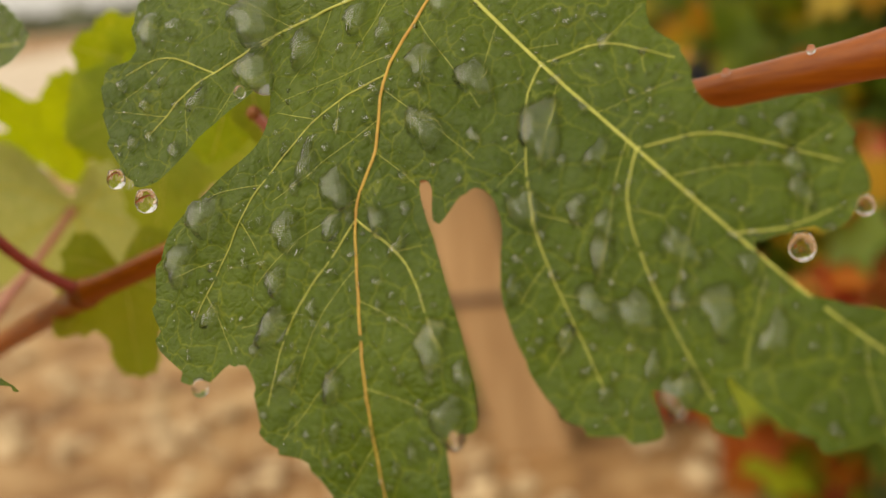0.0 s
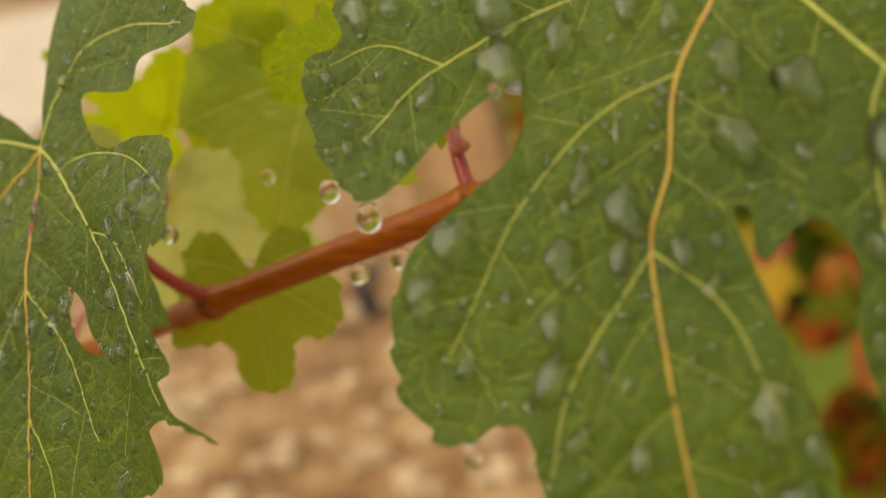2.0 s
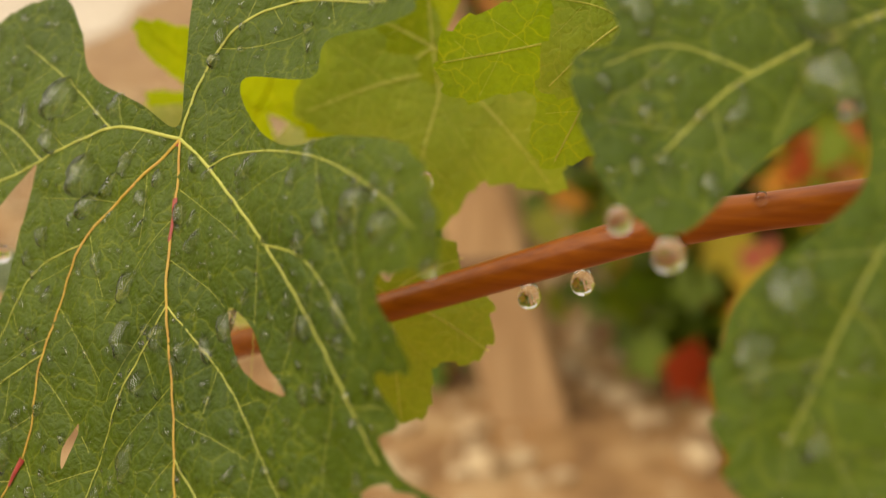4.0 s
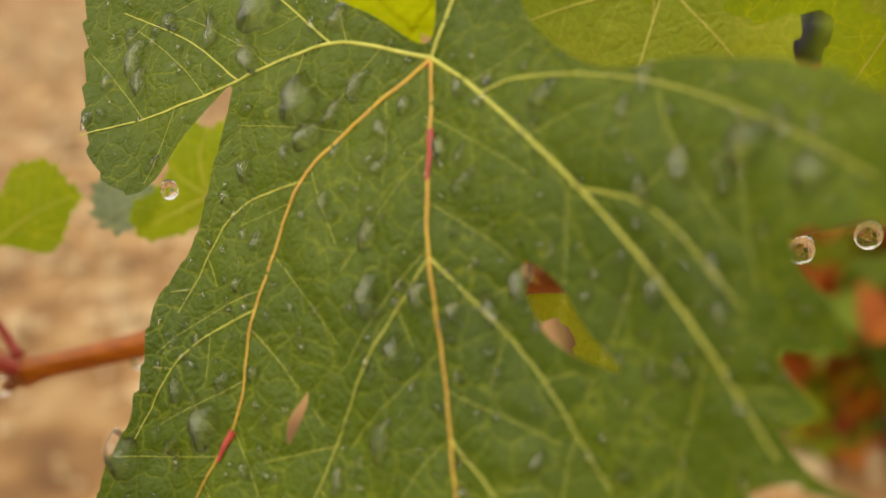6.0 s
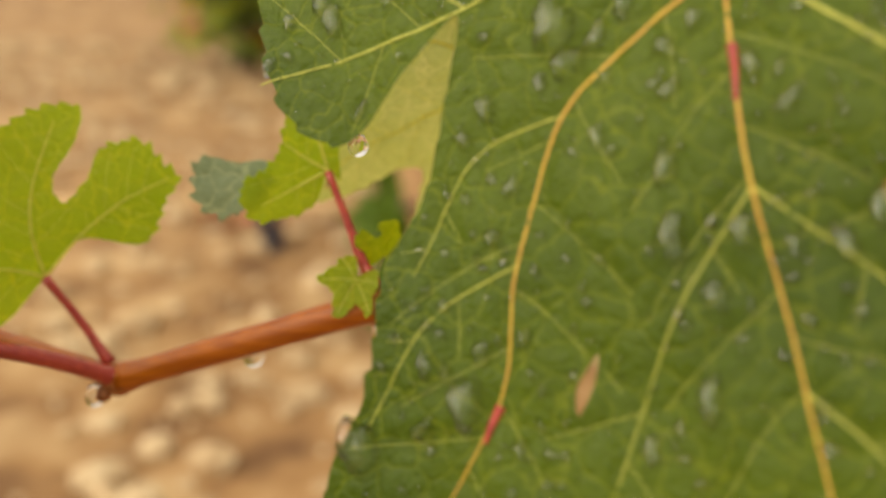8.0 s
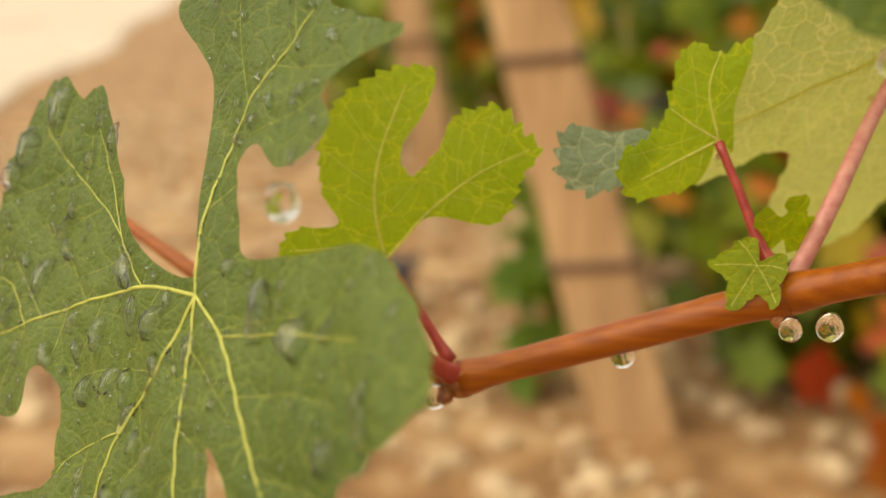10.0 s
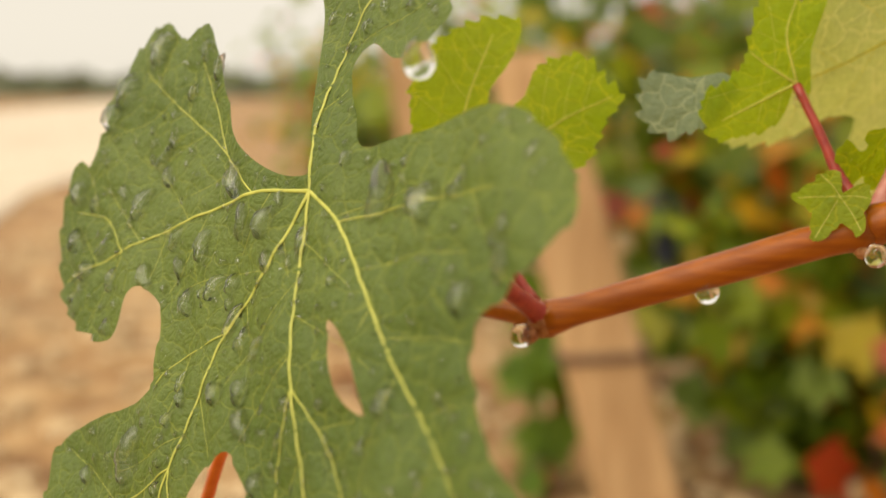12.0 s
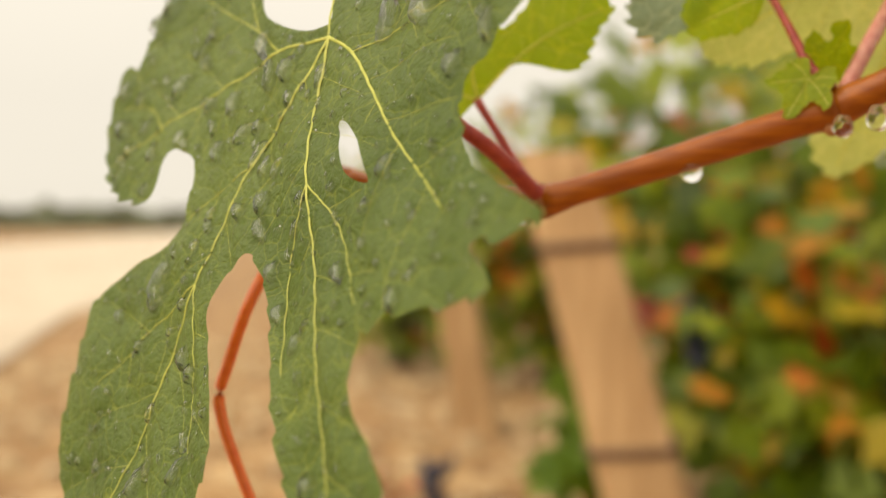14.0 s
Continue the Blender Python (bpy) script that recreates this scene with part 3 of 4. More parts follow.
# ---------------------------------------------------------------- posts
def wooden_post(base, top, width, bands, label):
    b, t = Vector(base), Vector(top)
    post = empty("wooden_post", b, label, "post", "vineyard posts")
    rng = np.random.RandomState(2)
    axis = t - b
    verts, faces = [], []
    rings = 24
    cs = [(-1, -0.8), (-0.85, -1), (0.85, -1), (1, -0.85), (1, 0.8), (0.8, 1), (-0.8, 1), (-1, 0.85)]
    for i in range(rings + 1):
        f = i / rings
        w = width / 2 * (1.06 - 0.14 * f)
        if i == rings:
            w *= 0.9
        for x, y in cs:
            j = 0.03 * noise.noise((x * 3, y * 3, f * 5))
            p = axis * (f * 1.02 - 0.02) + Vector((x * w * (1 + j), y * w * (1 + j), 0))
            verts.append(tuple(p))
    for i in range(rings):
        for k in range(8):
            q = (k + 1) % 8
            faces.append((i * 8 + k, i * 8 + q, (i + 1) * 8 + q, (i + 1) * 8 + k))
    faces.append(tuple(reversed(range(8))))
    faces.append(tuple(range(rings * 8, rings * 8 + 8)))
    piece("shaft", verts, faces, WOOD, post, smooth=False)
    for f in bands:
        c = axis * f
        w = width / 2 * (1.06 - 0.14 * f) * 1.04
        ring = [c + Vector((x * w, y * w, 0.004 * x)) for x, y in cs]
        path = np.array([tuple(p) for p in ring + ring[:2]])
        v, fc = tube_data(path, np.full(len(path), 0.0055), 8)
        piece("wire_band", v, fc, STRAP, post, "dark rusty wire wound round the post")
    return post


wooden_post((-0.14, 1.30, -0.01), (-0.30, 1.34, 0.565), 0.098, (0.385, 0.80), "weathered leaning wooden vineyard post with wire bands")
wooden_post((-0.52, 2.35, -0.01), (-0.66, 2.40, 0.80), 0.085, (0.5,), "thin weathered wooden post between the vines")


# ---------------------------------------------------------------- vines behind
def leaf_star(size, rng):
    ring = [(0, 1.0), (28, 0.58), (55, 0.88), (86, 0.55), (115, 0.66), (165, 0.3)]
    pts = [(size * r * math.sin(radians(a)), -size * r * math.cos(radians(a)), 0.12 * size * (r - 0.5)) for a, r in ring]
    pts += [(-x, y, z) for x, y, z in reversed(pts[1:])]
    return np.array([(0, 0, 0)] + pts)


def crown(count, box, seed, dense_low=0.0):
    """Leaves of one vine, each tilted its own way, thinner towards the outline."""
    rng = np.random.RandomState(seed)
    verts, faces = [], []
    cx, cy, z0, z1, rx, ry = box
    arms = [(rng.uniform(-0.8, 0.8), rng.uniform(-0.8, 0.8), rng.uniform(0.3, 1.0)) for _ in range(14)]
    for i in range(count):
        ax, ay, az = arms[rng.randint(14)]
        t = rng.rand() ** 0.7
        x = cx + rx * (ax * t + 0.28 * rng.randn())
        y = cy + ry * (ay * t + 0.28 * rng.randn())
        z = z0 + (z1 - z0) * min(1.15, max(0.0, az * t + 0.18 * rng.randn() + 0.12))
        size = rng.uniform(0.028, 0.062)
        p = leaf_star(size, rng)
        m = np.array(Euler((rng.uniform(0.3, 1.5), rng.uniform(-0.6, 0.6), rng.uniform(-1.4, 1.4))).to_matrix())
        p = p @ m.T + np.array((x, y, z))
        base = len(verts)
        verts += list(p)
        k = len(p) - 1
        faces += [(base, base + 1 + j, base + 1 + (j + 1) % k) for j in range(k)]
    return verts, faces


def grape_mesh():
    bm = bmesh.new()
    bmesh.ops.create_icosphere(bm, subdivisions=2, radius=0.0085)
    me = bpy.data.meshes.new("grape")
    bm.to_mesh(me)
    bm.free()
    me.materials.append(GRAPE)
    me.polygons.foreach_set("use_smooth", [True] * len(me.polygons))
    return me


GRAPE_MESH = grape_mesh()


def grape_bunch(at, seed, parent):
    rng = np.random.RandomState(seed)
    bunch = new("grape_bunch")
    bunch.empty_display_size = 0.01
    bunch.location, bunch.parent = at, parent
    tagged(bunch, "bunch of dark blue grapes")
    for i in range(34):
        f = i / 34
        r = 0.028 * (1 - f * 0.75)
        ob = new("grape", GRAPE_MESH)
        ob.location, ob.parent = (rng.uniform(-r, r), rng.uniform(-r, r), -0.10 * f), bunch
    return bunch


def grape_vine(at, height, rx, ry, count, seed, bunches=(), mat=None, label="bushy grape vine with green, yellow and reddish leaves"):
    top = empty("grape_vine", (at[0], at[1], 0), label, "grape vine", "vines of the row")
    rng = np.random.RandomState(seed)
    trunk = spline([(0, 0, -0.02), (0.02, 0.01, height * 0.2), (-0.03, 0.02, height * 0.42), (0.01, 0, height * 0.62)], 0.02)
    v, f = tube_data(trunk, np.linspace(0.034, 0.018, len(trunk)), 9, 1.0, 0.3, seed)
    piece("trunk", v, f, BARK, top)
    for k in range(5):
        a = rng.uniform(0, 6.28)
        end = (rx * 0.8 * math.cos(a), ry * 0.8 * math.sin(a), height * rng.uniform(0.6, 1.0))
        line = spline([(0, 0, height * 0.45), (end[0] * 0.5, end[1] * 0.5, height * 0.65), end], 0.03)
        v, f = tube_data(line, np.linspace(0.010, 0.003, len(line)), 7, 1.0, 0.1, k)
        piece("arm", v, f, CANE, top)
    v, f = crown(int(count * 0.7), (0, 0, height * 0.12, height, rx, ry), seed)
    tagged(piece("crown", v, f, mat or FOLIAGE, top, smooth=False), kind="stuff")
    for k, b in enumerate(bunches):
        grape_bunch(b, seed + k, top)


grape_vine((0.02, 1.90), 0.70, 0.32, 0.26, 1500, 11, ((-0.12, -0.28, 0.36), (0.08, -0.3, 0.47)))
grape_vine((0.36, 1.62), 0.84, 0.32, 0.28, 1600, 12, ((-0.22, -0.28, 0.44), (-0.05, -0.3, 0.30)))
grape_vine((0.78, 1.48), 0.98, 0.36, 0.30, 1600, 13, ((-0.25, -0.3, 0.42),))
grape_vine((0.27, 1.22), 0.42, 0.20, 0.17, 420, 31, (), FOLIAGE_RED, "low vine with red and orange autumn leaves")
grape_vine((0.09, 1.46), 0.46, 0.20, 0.14, 760, 33, (), None, "low bushy vine beside the post, green with orange leaves")
grape_vine((0.19, 1.13), 0.24, 0.14, 0.10, 300, 35, (), FOLIAGE_RED, "low sprawling vine with red and green autumn leaves")
grape_vine((1.25, 1.75), 1.0, 0.40, 0.34, 1200, 21)
grape_vine((0.30, 2.60), 0.92, 0.5, 0.35, 1300, 22)
grape_vine((-0.42, 3.1), 0.72, 0.42, 0.30, 1200, 14)
grape_vine((1.0, 3.1), 1.05, 0.6, 0.4, 1100, 15)
grape_vine((-0.95, 3.5), 0.62, 0.35, 0.30, 700, 23)
grape_vine((-1.35, 5.4), 0.85, 0.6, 0.4, 700, 16)
grape_vine((-0.35, 5.2), 0.9, 0.7, 0.4, 800, 17)
grape_vine((0.9, 5.2), 1.1, 0.7, 0.5, 700, 18)
grape_vine((-2.1, 9.5), 0.95, 0.9, 0.5, 600, 19)
grape_vine((-0.6, 10), 0.95, 1.0, 0.5, 600, 20)


def low_shoot(at, height, rx, count, seed, label):
    top = empty("vine_shoot", (at[0], at[1], 0), label, "vine shoot")
    line = spline([(0, 0, -0.01), (0.01, 0, height * 0.4), (0.02, 0.01, height * 0.9)], 0.02)
    v, f = tube_data(line, np.linspace(0.006, 0.003, len(line)), 7, 1.0, 0.1, seed)
    piece("stem", v, f, CANE, top)
    v, f = crown(count, (0, 0, 0.02, height, rx, rx), seed)
    tagged(piece("leaves", v, f, FOLIAGE_GREEN, top, smooth=False), kind="stuff")


low_shoot((-0.27, 1.38), 0.26, 0.06, 26, 5, "green leafy shoot at the foot of a post")


def fallen_leaf(at, size, seed, mat, label):
    rng = np.random.RandomState(seed)
    p = leaf_star(size, rng)
    p[:, 2] += 0.25 * size * np.abs(p[:, 0]) / size
    m = np.array(Euler((0.5, rng.uniform(-0.3, 0.3), rng.uniform(0, 6))).to_matrix())
    p = p @ m.T + np.array(at)
    k = len(p) - 1
    tagged(piece("fallen_leaf", p, [(0, 1 + j, 1 + (j + 1) % k) for j in range(k)], mat), label, "fallen leaf", "fallen leaves")


fallen_leaf((-0.56, 1.72, 0.035), 0.055, 3, RED_LEAF, "dry red vine leaf fallen on the soil")
fallen_leaf((-0.63, 1.78, 0.035), 0.045, 4, RED_LEAF, "dry red vine leaf fallen on the soil")
fallen = empty("fallen_grapes", (-0.50, 1.66, 0.0), "dark grape bunch lying on the soil", "grapes")
grape_bunch((0, 0, 0.10), 77, fallen)

# ---------------------------------------------------------------- the cane
N, M, L, K, J = (-0.2396, 0.2860, 0.4775), (-0.1815, 0.2860, 0.4962), (-0.1100, 0.2420, 0.5305), (-0.0490, 0.2330, 0.5545), (0.0760, 0.2190, 0.5800)
cane = empty("vine_cane", N, "wet reddish brown grape vine cane with swollen nodes", "vine cane")
base_n = Vector(N)


def internode(a, b, r0, r1, seed, sag=0.0):
    a, b = Vector(a), Vector(b)
    mid = (a + b) / 2 + Vector((0, 0, sag))
    path = spline([a, a.lerp(mid, 0.5), mid, b.lerp(mid, 0.5), b], 0.0025)
    m = len(path)
    s = np.linspace(0, 1, m)
    radii = r0 + (r1 - r0) * s + 0.0009 * np.exp(-(s / 0.06) ** 2) + 0.0009 * np.exp(-((1 - s) / 0.06) ** 2)
    v, f = tube_data(path - np.array(base_n), radii, 20, 1.0, 0.012, seed)
    piece("internode", v, f, CANE, cane)


def node(at, r, seed):
    bm = bmesh.new()
    bmesh.ops.create_icosphere(bm, subdivisions=4, radius=1)
    for q in bm.verts:
        q.co *= 1 + 0.16 * noise.noise(q.co * 2.2 + Vector((seed, 0, 0))) + 0.06 * noise.noise(q.co * 7)
        q.co = Vector((q.co.x * r * 1.05, q.co.y * r, q.co.z * r)) + Vector(at) - base_n
    me = bpy.data.meshes.new("node")
    bm.to_mesh(me)
    bm.free()
    me.materials.append(NODE)
    me.polygons.foreach_set("use_smooth", [True] * len(me.polygons))
    ob = new("node", me)
    ob.parent = cane
    tagged(ob, "swollen brown node with dry bud scales")


internode((-0.325, 0.322, 0.500), (-0.287, 0.304, 0.483), 0.0012, 0.0021, 1)
internode((-0.287, 0.304, 0.483), N, 0.0020, 0.0024, 2)
internode(N, M, 0.0028, 0.0034, 3)
internode(M, L, 0.0031, 0.0031, 4)
internode(L, K, 0.0029, 0.0034, 5)
internode(K, J, 0.0031, 0.0040, 6)
internode(J, (0.17, 0.205, 0.612), 0.0041, 0.0045, 7)
for k, (at, r) in enumerate(((N, 0.0036), (M, 0.0039), (L, 0.0034), (K, 0.0036), (J, 0.0048))):
    node(at, r, k)
for k, (at, r) in enumerate((((-0.1885, 0.2862, 0.5010), 0.0017), ((-0.1825, 0.2840, 0.4920), 0.0014), ((-0.0560, 0.2330, 0.5735), 0.0016), ((-0.2425, 0.2835, 0.4748), 0.0016))):
    node(at, r, k + 7)

# ---------------------------------------------------------------- the three large leaves
A_MARGIN = [(-54, -2), (-51, -13), (-56, -17), (-51, -30), (-46, -36), (-40, -38), (-33, -30), (-27, -23), (-22, -20), (-21, -31), (-31, -42), (-34, -50),
            (-33, -61), (-24, -70), (-15, -66), (-9, -77), (0, -81), (14, -97), (21, -86), (19, -74), (23, -72), (21, -64), (15, -51), (8.5, -38), (10.6, -37.5), (12.4, -43.5),
            (18, -38), (23, -43), (25, -56), (35, -70), (48, -71), (46, -65), (58, -70), (56, -63), (67, -70), (84, -66), (80, -55), (65, -52), (58, -45),
            (69, -42), (70, -33), (64, -25), (51, -26), (46, -17), (40, -8), (48, 22), (14, 20), (6, 2), (-6, 20), (-48, 26)]
A_MAINS = [[(6, 0), (0, -19), (0, -32), (-1, -43), (4, -62), (12, -88)], [(6, 0), (25, -18), (41, -32), (55, -44), (66, -53), (80, -63)],
           [(6, 0), (-17, -7), (-34, -17), (-44, -29)], [(6, 0), (28, 8), (42, 16)], [(6, 0), (-22, 12), (-42, 20)]]
A_BRANCHES = [[(0, -19), (-9, -24), (-18, -37), (-26, -60)], [(-1, -43), (-9, -61), (-10, -72)], [(25, -18), (24, -26), (28, -44), (40, -66)],
              [(41, -32), (41, -41), (46, -53), (54, -66)], [(25, -18), (34, -15), (45, -18)], [(41, -32), (52, -30), (68, -34)], [(-1, -43), (9, -50), (16, -62)],
              [(-34, -17), (-44, -14), (-52, -17)], [(55, -44), (62, -43), (68, -40)]]
A_BIG = [(-28, -7, 9.4), (-25, -17, 7.7), (-17, -13, 5.2), (-8, -8, 3.9), (-2, -11, 3.7), (8, -7, 4.5), (6, -17, 5.3), (15, -20, 6.5), (8, -28, 6.1), (-5, -38, 5.3), (-11, -34, 4.0), (-27, -43, 5.9), (-12, -45, 4.8), (-12, -53, 3.6),
         (-11, -60, 4.7), (-30, -51, 5.4), (-23, -59, 3.1), (-44, -8, 3.6), (-49, -8, 4.6), (-43, -29, 2.4), (-46, -30, 2.2), (27, -29, 7.4), (36, -33, 4.0)]
A_MORE = [(26, -41, 4.8), (34, -41, 3.3), (38, -43, 3.1), (3, -43, 3.4), (7, -41, 2.2), (7, -47, 2.5), (43, -55, 5.6), (37, -54, 4.2), (48, -46, 4.5), (49, -53, 3.0), (54, -54, 5.8), (61, -57, 5.0),
          (50, -65, 5.1), (15, -61, 5.2), (19, -71, 5.8), (1, -68, 3.3), (20, -65, 2.7), (-7, -67, 3.4), (57, -48, 2.9), (61, -29, 3.4), (62, -34, 3.0), (38, -47, 3.9)]
blade_a = Blade((-0.009, 0.194, 0.599), (0.98, -0.199, 0.0), (0.075, 0.366, 0.927), (-0.018, -0.298, 0.112, 0.107, -1.106), 0.75, 0.8, 1)
vine_leaf("vine_leaf", blade_a, A_MARGIN, A_MAINS, LEAF_DARK, "large dark green grape leaf covered in rain drops", branches=A_BRANCHES,
          vein_mat=[VEIN_RED, VEIN, VEIN, VEIN_RED, VEIN], big=A_BIG + A_MORE, middle=60, tiny=1100, group="large vine leaves on the cane", tooth=6, depth=1.2, seed=1)

B_MARGIN = [(-1, 2), (-12, 5), (-29, 10), (-45, 24), (-69, 7), (-66, -9), (-58, -24), (-47, -29), (-40, -18), (-34, -9), (-33, -20), (-33, -33), (-36, -45),
            (-35, -61), (-38, -78), (-26, -94), (-8, -98), (16, -100), (36, -86), (44, -70), (50, -58), (63, -49),
            (58, -41), (78, -39.5), (65, -38.5), (60, -34.5), (63, -32), (58, -27), (65, -24), (57, -15), (71, -11), (68, -4), (56, 2.5), (40, 3), (28, 1), (17, 5), (13, 11),
            (29, 12), (30, 18), (48, 22), (34, 30), (8, 38), (-7, 31), (-2, 12)]
B_HOLE = [(23, -25), (28, -25.5), (35, -31), (40, -34), (34, -34), (28, -32)]
B_TEAR = [(-5.6, -50), (-5.2, -54), (-6.3, -58), (-7.2, -55), (-6.4, -52)]
B_MAINS = [[(0, 0), (4, -13), (9, -27), (19, -49), (26, -70), (20, -94)], [(0, 0), (-8, -9), (-16, -21), (-18, -41), (-17, -60), (-26, -86)],
           [(0, 0), (-18, 0), (-33, -8), (-46, -15), (-62, -22)], [(0, 0), (10, -4), (29, -14), (47, -26), (60, -38)], [(0, 0), (4, 16), (16, 24), (40, 24)]]
B_BRANCHES = [[(9, -27), (3, -44), (0, -66)], [(9, -27), (28, -37), (42, -48)], [(-16, -21), (-27, -28), (-32, -45)], [(-18, -41), (-28, -50), (-34, -66)],
              [(-18, 0), (-33, 7), (-50, 14)], [(10, -4), (17, -1), (34, 0), (50, -3), (64, -8)], [(-33, -8), (-46, -3), (-62, 0)], [(28, -14), (40, -15), (54, -24)], [(19, -49), (30, -56), (38, -70)]]
B_BIG = [(-56, -7, 3.7), (-32, -4, 3.8), (-20, -9, 6.2), (-11, -5, 2.8), (-14, -10, 2.8), (-17, -14, 3.7), (-5, -11, 2.7), (-27, -21, 2.9), (-2, -7, 2.3), (-20, -17, 2.0), (-21, -31, 2.5), (-22, -38, 2.1), (1, -34, 3.8), (-21, -59, 4.9), (-35, -68, 5.9),
         (-11, -23, 2.4), (-3, -16, 2.2), (7, -40, 3.0), (9, -32, 3.3), (-51, 0, 2.5), (-33, 4, 6.0), (-61, -19, 1.8), (21, -3, 2.8), (50, -6, 4.5), (42, -9, 3.6), (49, -20, 3.0), (6, -12, 2.6), (9, -52, 3.3), (-26, -64, 2.9), (58, -8, 4.0)]
blade_b = Blade((-0.1325, 0.2211, 0.5695), (0.895, -0.446, 0.0), (0.159, 0.318, 0.935), (0.036, -0.113, 1.158, 0.841, -0.554, 2.6), 0.75, 0.7, 2)
leaf_b, _m = vine_leaf("vine_leaf", blade_b, B_MARGIN, B_MAINS, LEAF_DARK, "dark green grape leaf with a torn gap and rain drops", holes=[B_HOLE, B_TEAR], branches=B_BRANCHES,
          vein_mat=[VEIN_RED, VEIN_RED, VEIN, VEIN, VEIN], big=B_BIG, middle=75, tiny=900, group="large vine leaves on the cane", tooth=5, depth=1.1, seed=2)

for _run in ([(3.2, -10), (4.2, -13), (5.2, -17)], [(-16.5, -59), (-17, -61), (-17.5, -64)]):
    _v, _f = ribbon(blade_b, [[np.array(q, float) for q in _run]], 0.65, 0.3)
    piece("blemish", np.array(_v) - np.array(blade_b.joint) + np.array(blade_b.n) * 0.0002, _f, PETIOLE_RED, leaf_b, "small dark red blemish beside a vein")

C_MARGIN = [(-1, 3), (-9, 2), (-21, 6), (-28, 12), (-35, 21), (-42, 28), (-49, 25), (-57, 28), (-64, 18), (-62, 2), (-67, -5), (-67, -17), (-62, -27), (-53, -32),
            (-41, -33), (-38, -24), (-34, -22), (-28, -25), (-25, -33), (-26, -40), (-45, -51), (-46, -62), (-40, -90), (-14, -98), (8, -82), (8, -71), (-5, -53),
            (0, -42), (7, -45), (16, -55), (32, -74), (46, -84), (56, -72), (43, -62), (42, -51), (65, -45), (60, -39), (71, -35), (53, -27), (44, -15), (49, -8),
            (55, 4), (38, 15), (21, 11), (9, 8), (5, 13), (0, 20), (4, 24.5), (12, 22), (20, 29), (15, 34), (19, 40), (27, 44), (9, 47), (4, 53),
            (-7, 52), (-14, 58), (-24, 52), (-30, 44), (-20, 37), (-15, 33), (-10, 23), (-4, 10)]
C_HOLE = [(16, -19), (19, -19), (25, -24), (29, -29), (22, -27)]
C_MAINS = [[(0, 0), (4, -13), (12, -29), (22, -44), (34, -62), (44, -78)], [(0, 0), (-4, -13), (-10, -25), (-12, -48), (-15, -62), (-20, -92)],
           [(0, 0), (-13, -2), (-30, -9), (-45, -17), (-62, -26)], [(0, 0), (9, -4), (21, -13), (33, -23), (50, -34)], [(0, 0), (-4, 14), (-4, 28), (4, 46)]]
C_BRANCHES = [[(-13, -2), (-25, 4), (-40, 10), (-58, 18)], [(-25, 4), (-33, 12), (-42, 22)], [(12, -29), (13, -44), (22, -60)], [(-10, -25), (-20, -32), (-24, -38)],
              [(-12, -48), (-24, -58), (-36, -70)], [(12, -29), (24, -36), (36, -48)], [(-45, -17), (-54, -12), (-64, -12)], [(9, -4), (22, 0), (40, 4)], [(-12, -48), (-6, -62), (0, -76)]]
C_BIG = [(-54, 23, 4.4), (-41, 15, 2.6), (-60, 14, 4.5), (-35, 20, 3.1), (-43, 2, 3.7), (-61, 8, 3.9), (-64, -8, 3.9), (-50, -6, 2.7), (-60, -17, 3.8), (-44, -7, 3.7), (-13, -7, 3.2), (-7, -6, 3.6), (-22, -12, 3.6), (-30, -12, 2.5), (-12, -17, 2.8), (-16, -18, 3.3),
         (-9, -23, 3.5), (-22, -22, 3.3), (-35, -20, 3.5), (0, -32, 3.5), (-6, -34, 3.1), (2, -37, 3.4), (-5, -25, 3.1), (-16, -41, 2.3), (-25, -49, 5.2), (-15, -37, 2.3), (-4, -12, 2.7), (-19, 0, 4.3), (16, 1, 5.4), (27, 1, 5.0), (32, -26, 3.4), (-37, -56, 3.0)]
blade_c = Blade((-0.2753, 0.2473, 0.5056), (0.734, -0.679, 0.0), (0.218, 0.236, 0.947), (-0.075, -0.095, 1.074, -0.377, -0.765), 0.85, 0.9, 3)
vine_leaf("vine_leaf", blade_c, C_MARGIN, C_MAINS, LEAF_SHEEN, "green grape leaf with deep lobes and rain drops, grey sky sheen in its colour", holes=[C_HOLE], branches=C_BRANCHES,
          vein_mat=[VEIN, VEIN, VEIN, VEIN, VEIN], big=C_BIG, middle=85, tiny=800, group="large vine leaves on the cane", tooth=6, depth=1.7, seed=3)

# ---------------------------------------------------------------- young leaves
E_MARGIN = [(0, 0), (-8, -9), (-12, -10), (-18, -3), (-20, 2), (-17, 6), (-9, 7), (-12, 14), (-11, 27), (-1, 35), (9, 36), (8, 29), (3, 21), (5, 16), (10, 21),
            (13, 27), (21, 29), (26, 24), (29, 21), (26, 16), (21, 7), (8, 8)]
E_MAINS = [[(0, 0), (-2, 10), (-1, 20), (4, 33)], [(0, 0), (8, 9), (17, 16), (27, 21)], [(0, 0), (-8, 2), (-18, 2)]]
blade_e = Blade((-0.2545, 0.2900, 0.4995), (0.96, 0.24, 0.0), (0.0, 0.12, 1.0), (0, 0.05, 3.0, 1.0, -3.0), 0.3, 0.5, 4)
vine_leaf("young_vine_leaf", blade_e, E_MARGIN, E_MAINS, LEAF_YOUNG, "small young yellow-green leaf with toothed lobes", tooth=2.9, depth=1.4, spacing=1.1,
          side_gap=5, vein_width=0.34, other_vein=VEIN_YOUNG, seed=4, group="young leaves on the cane")
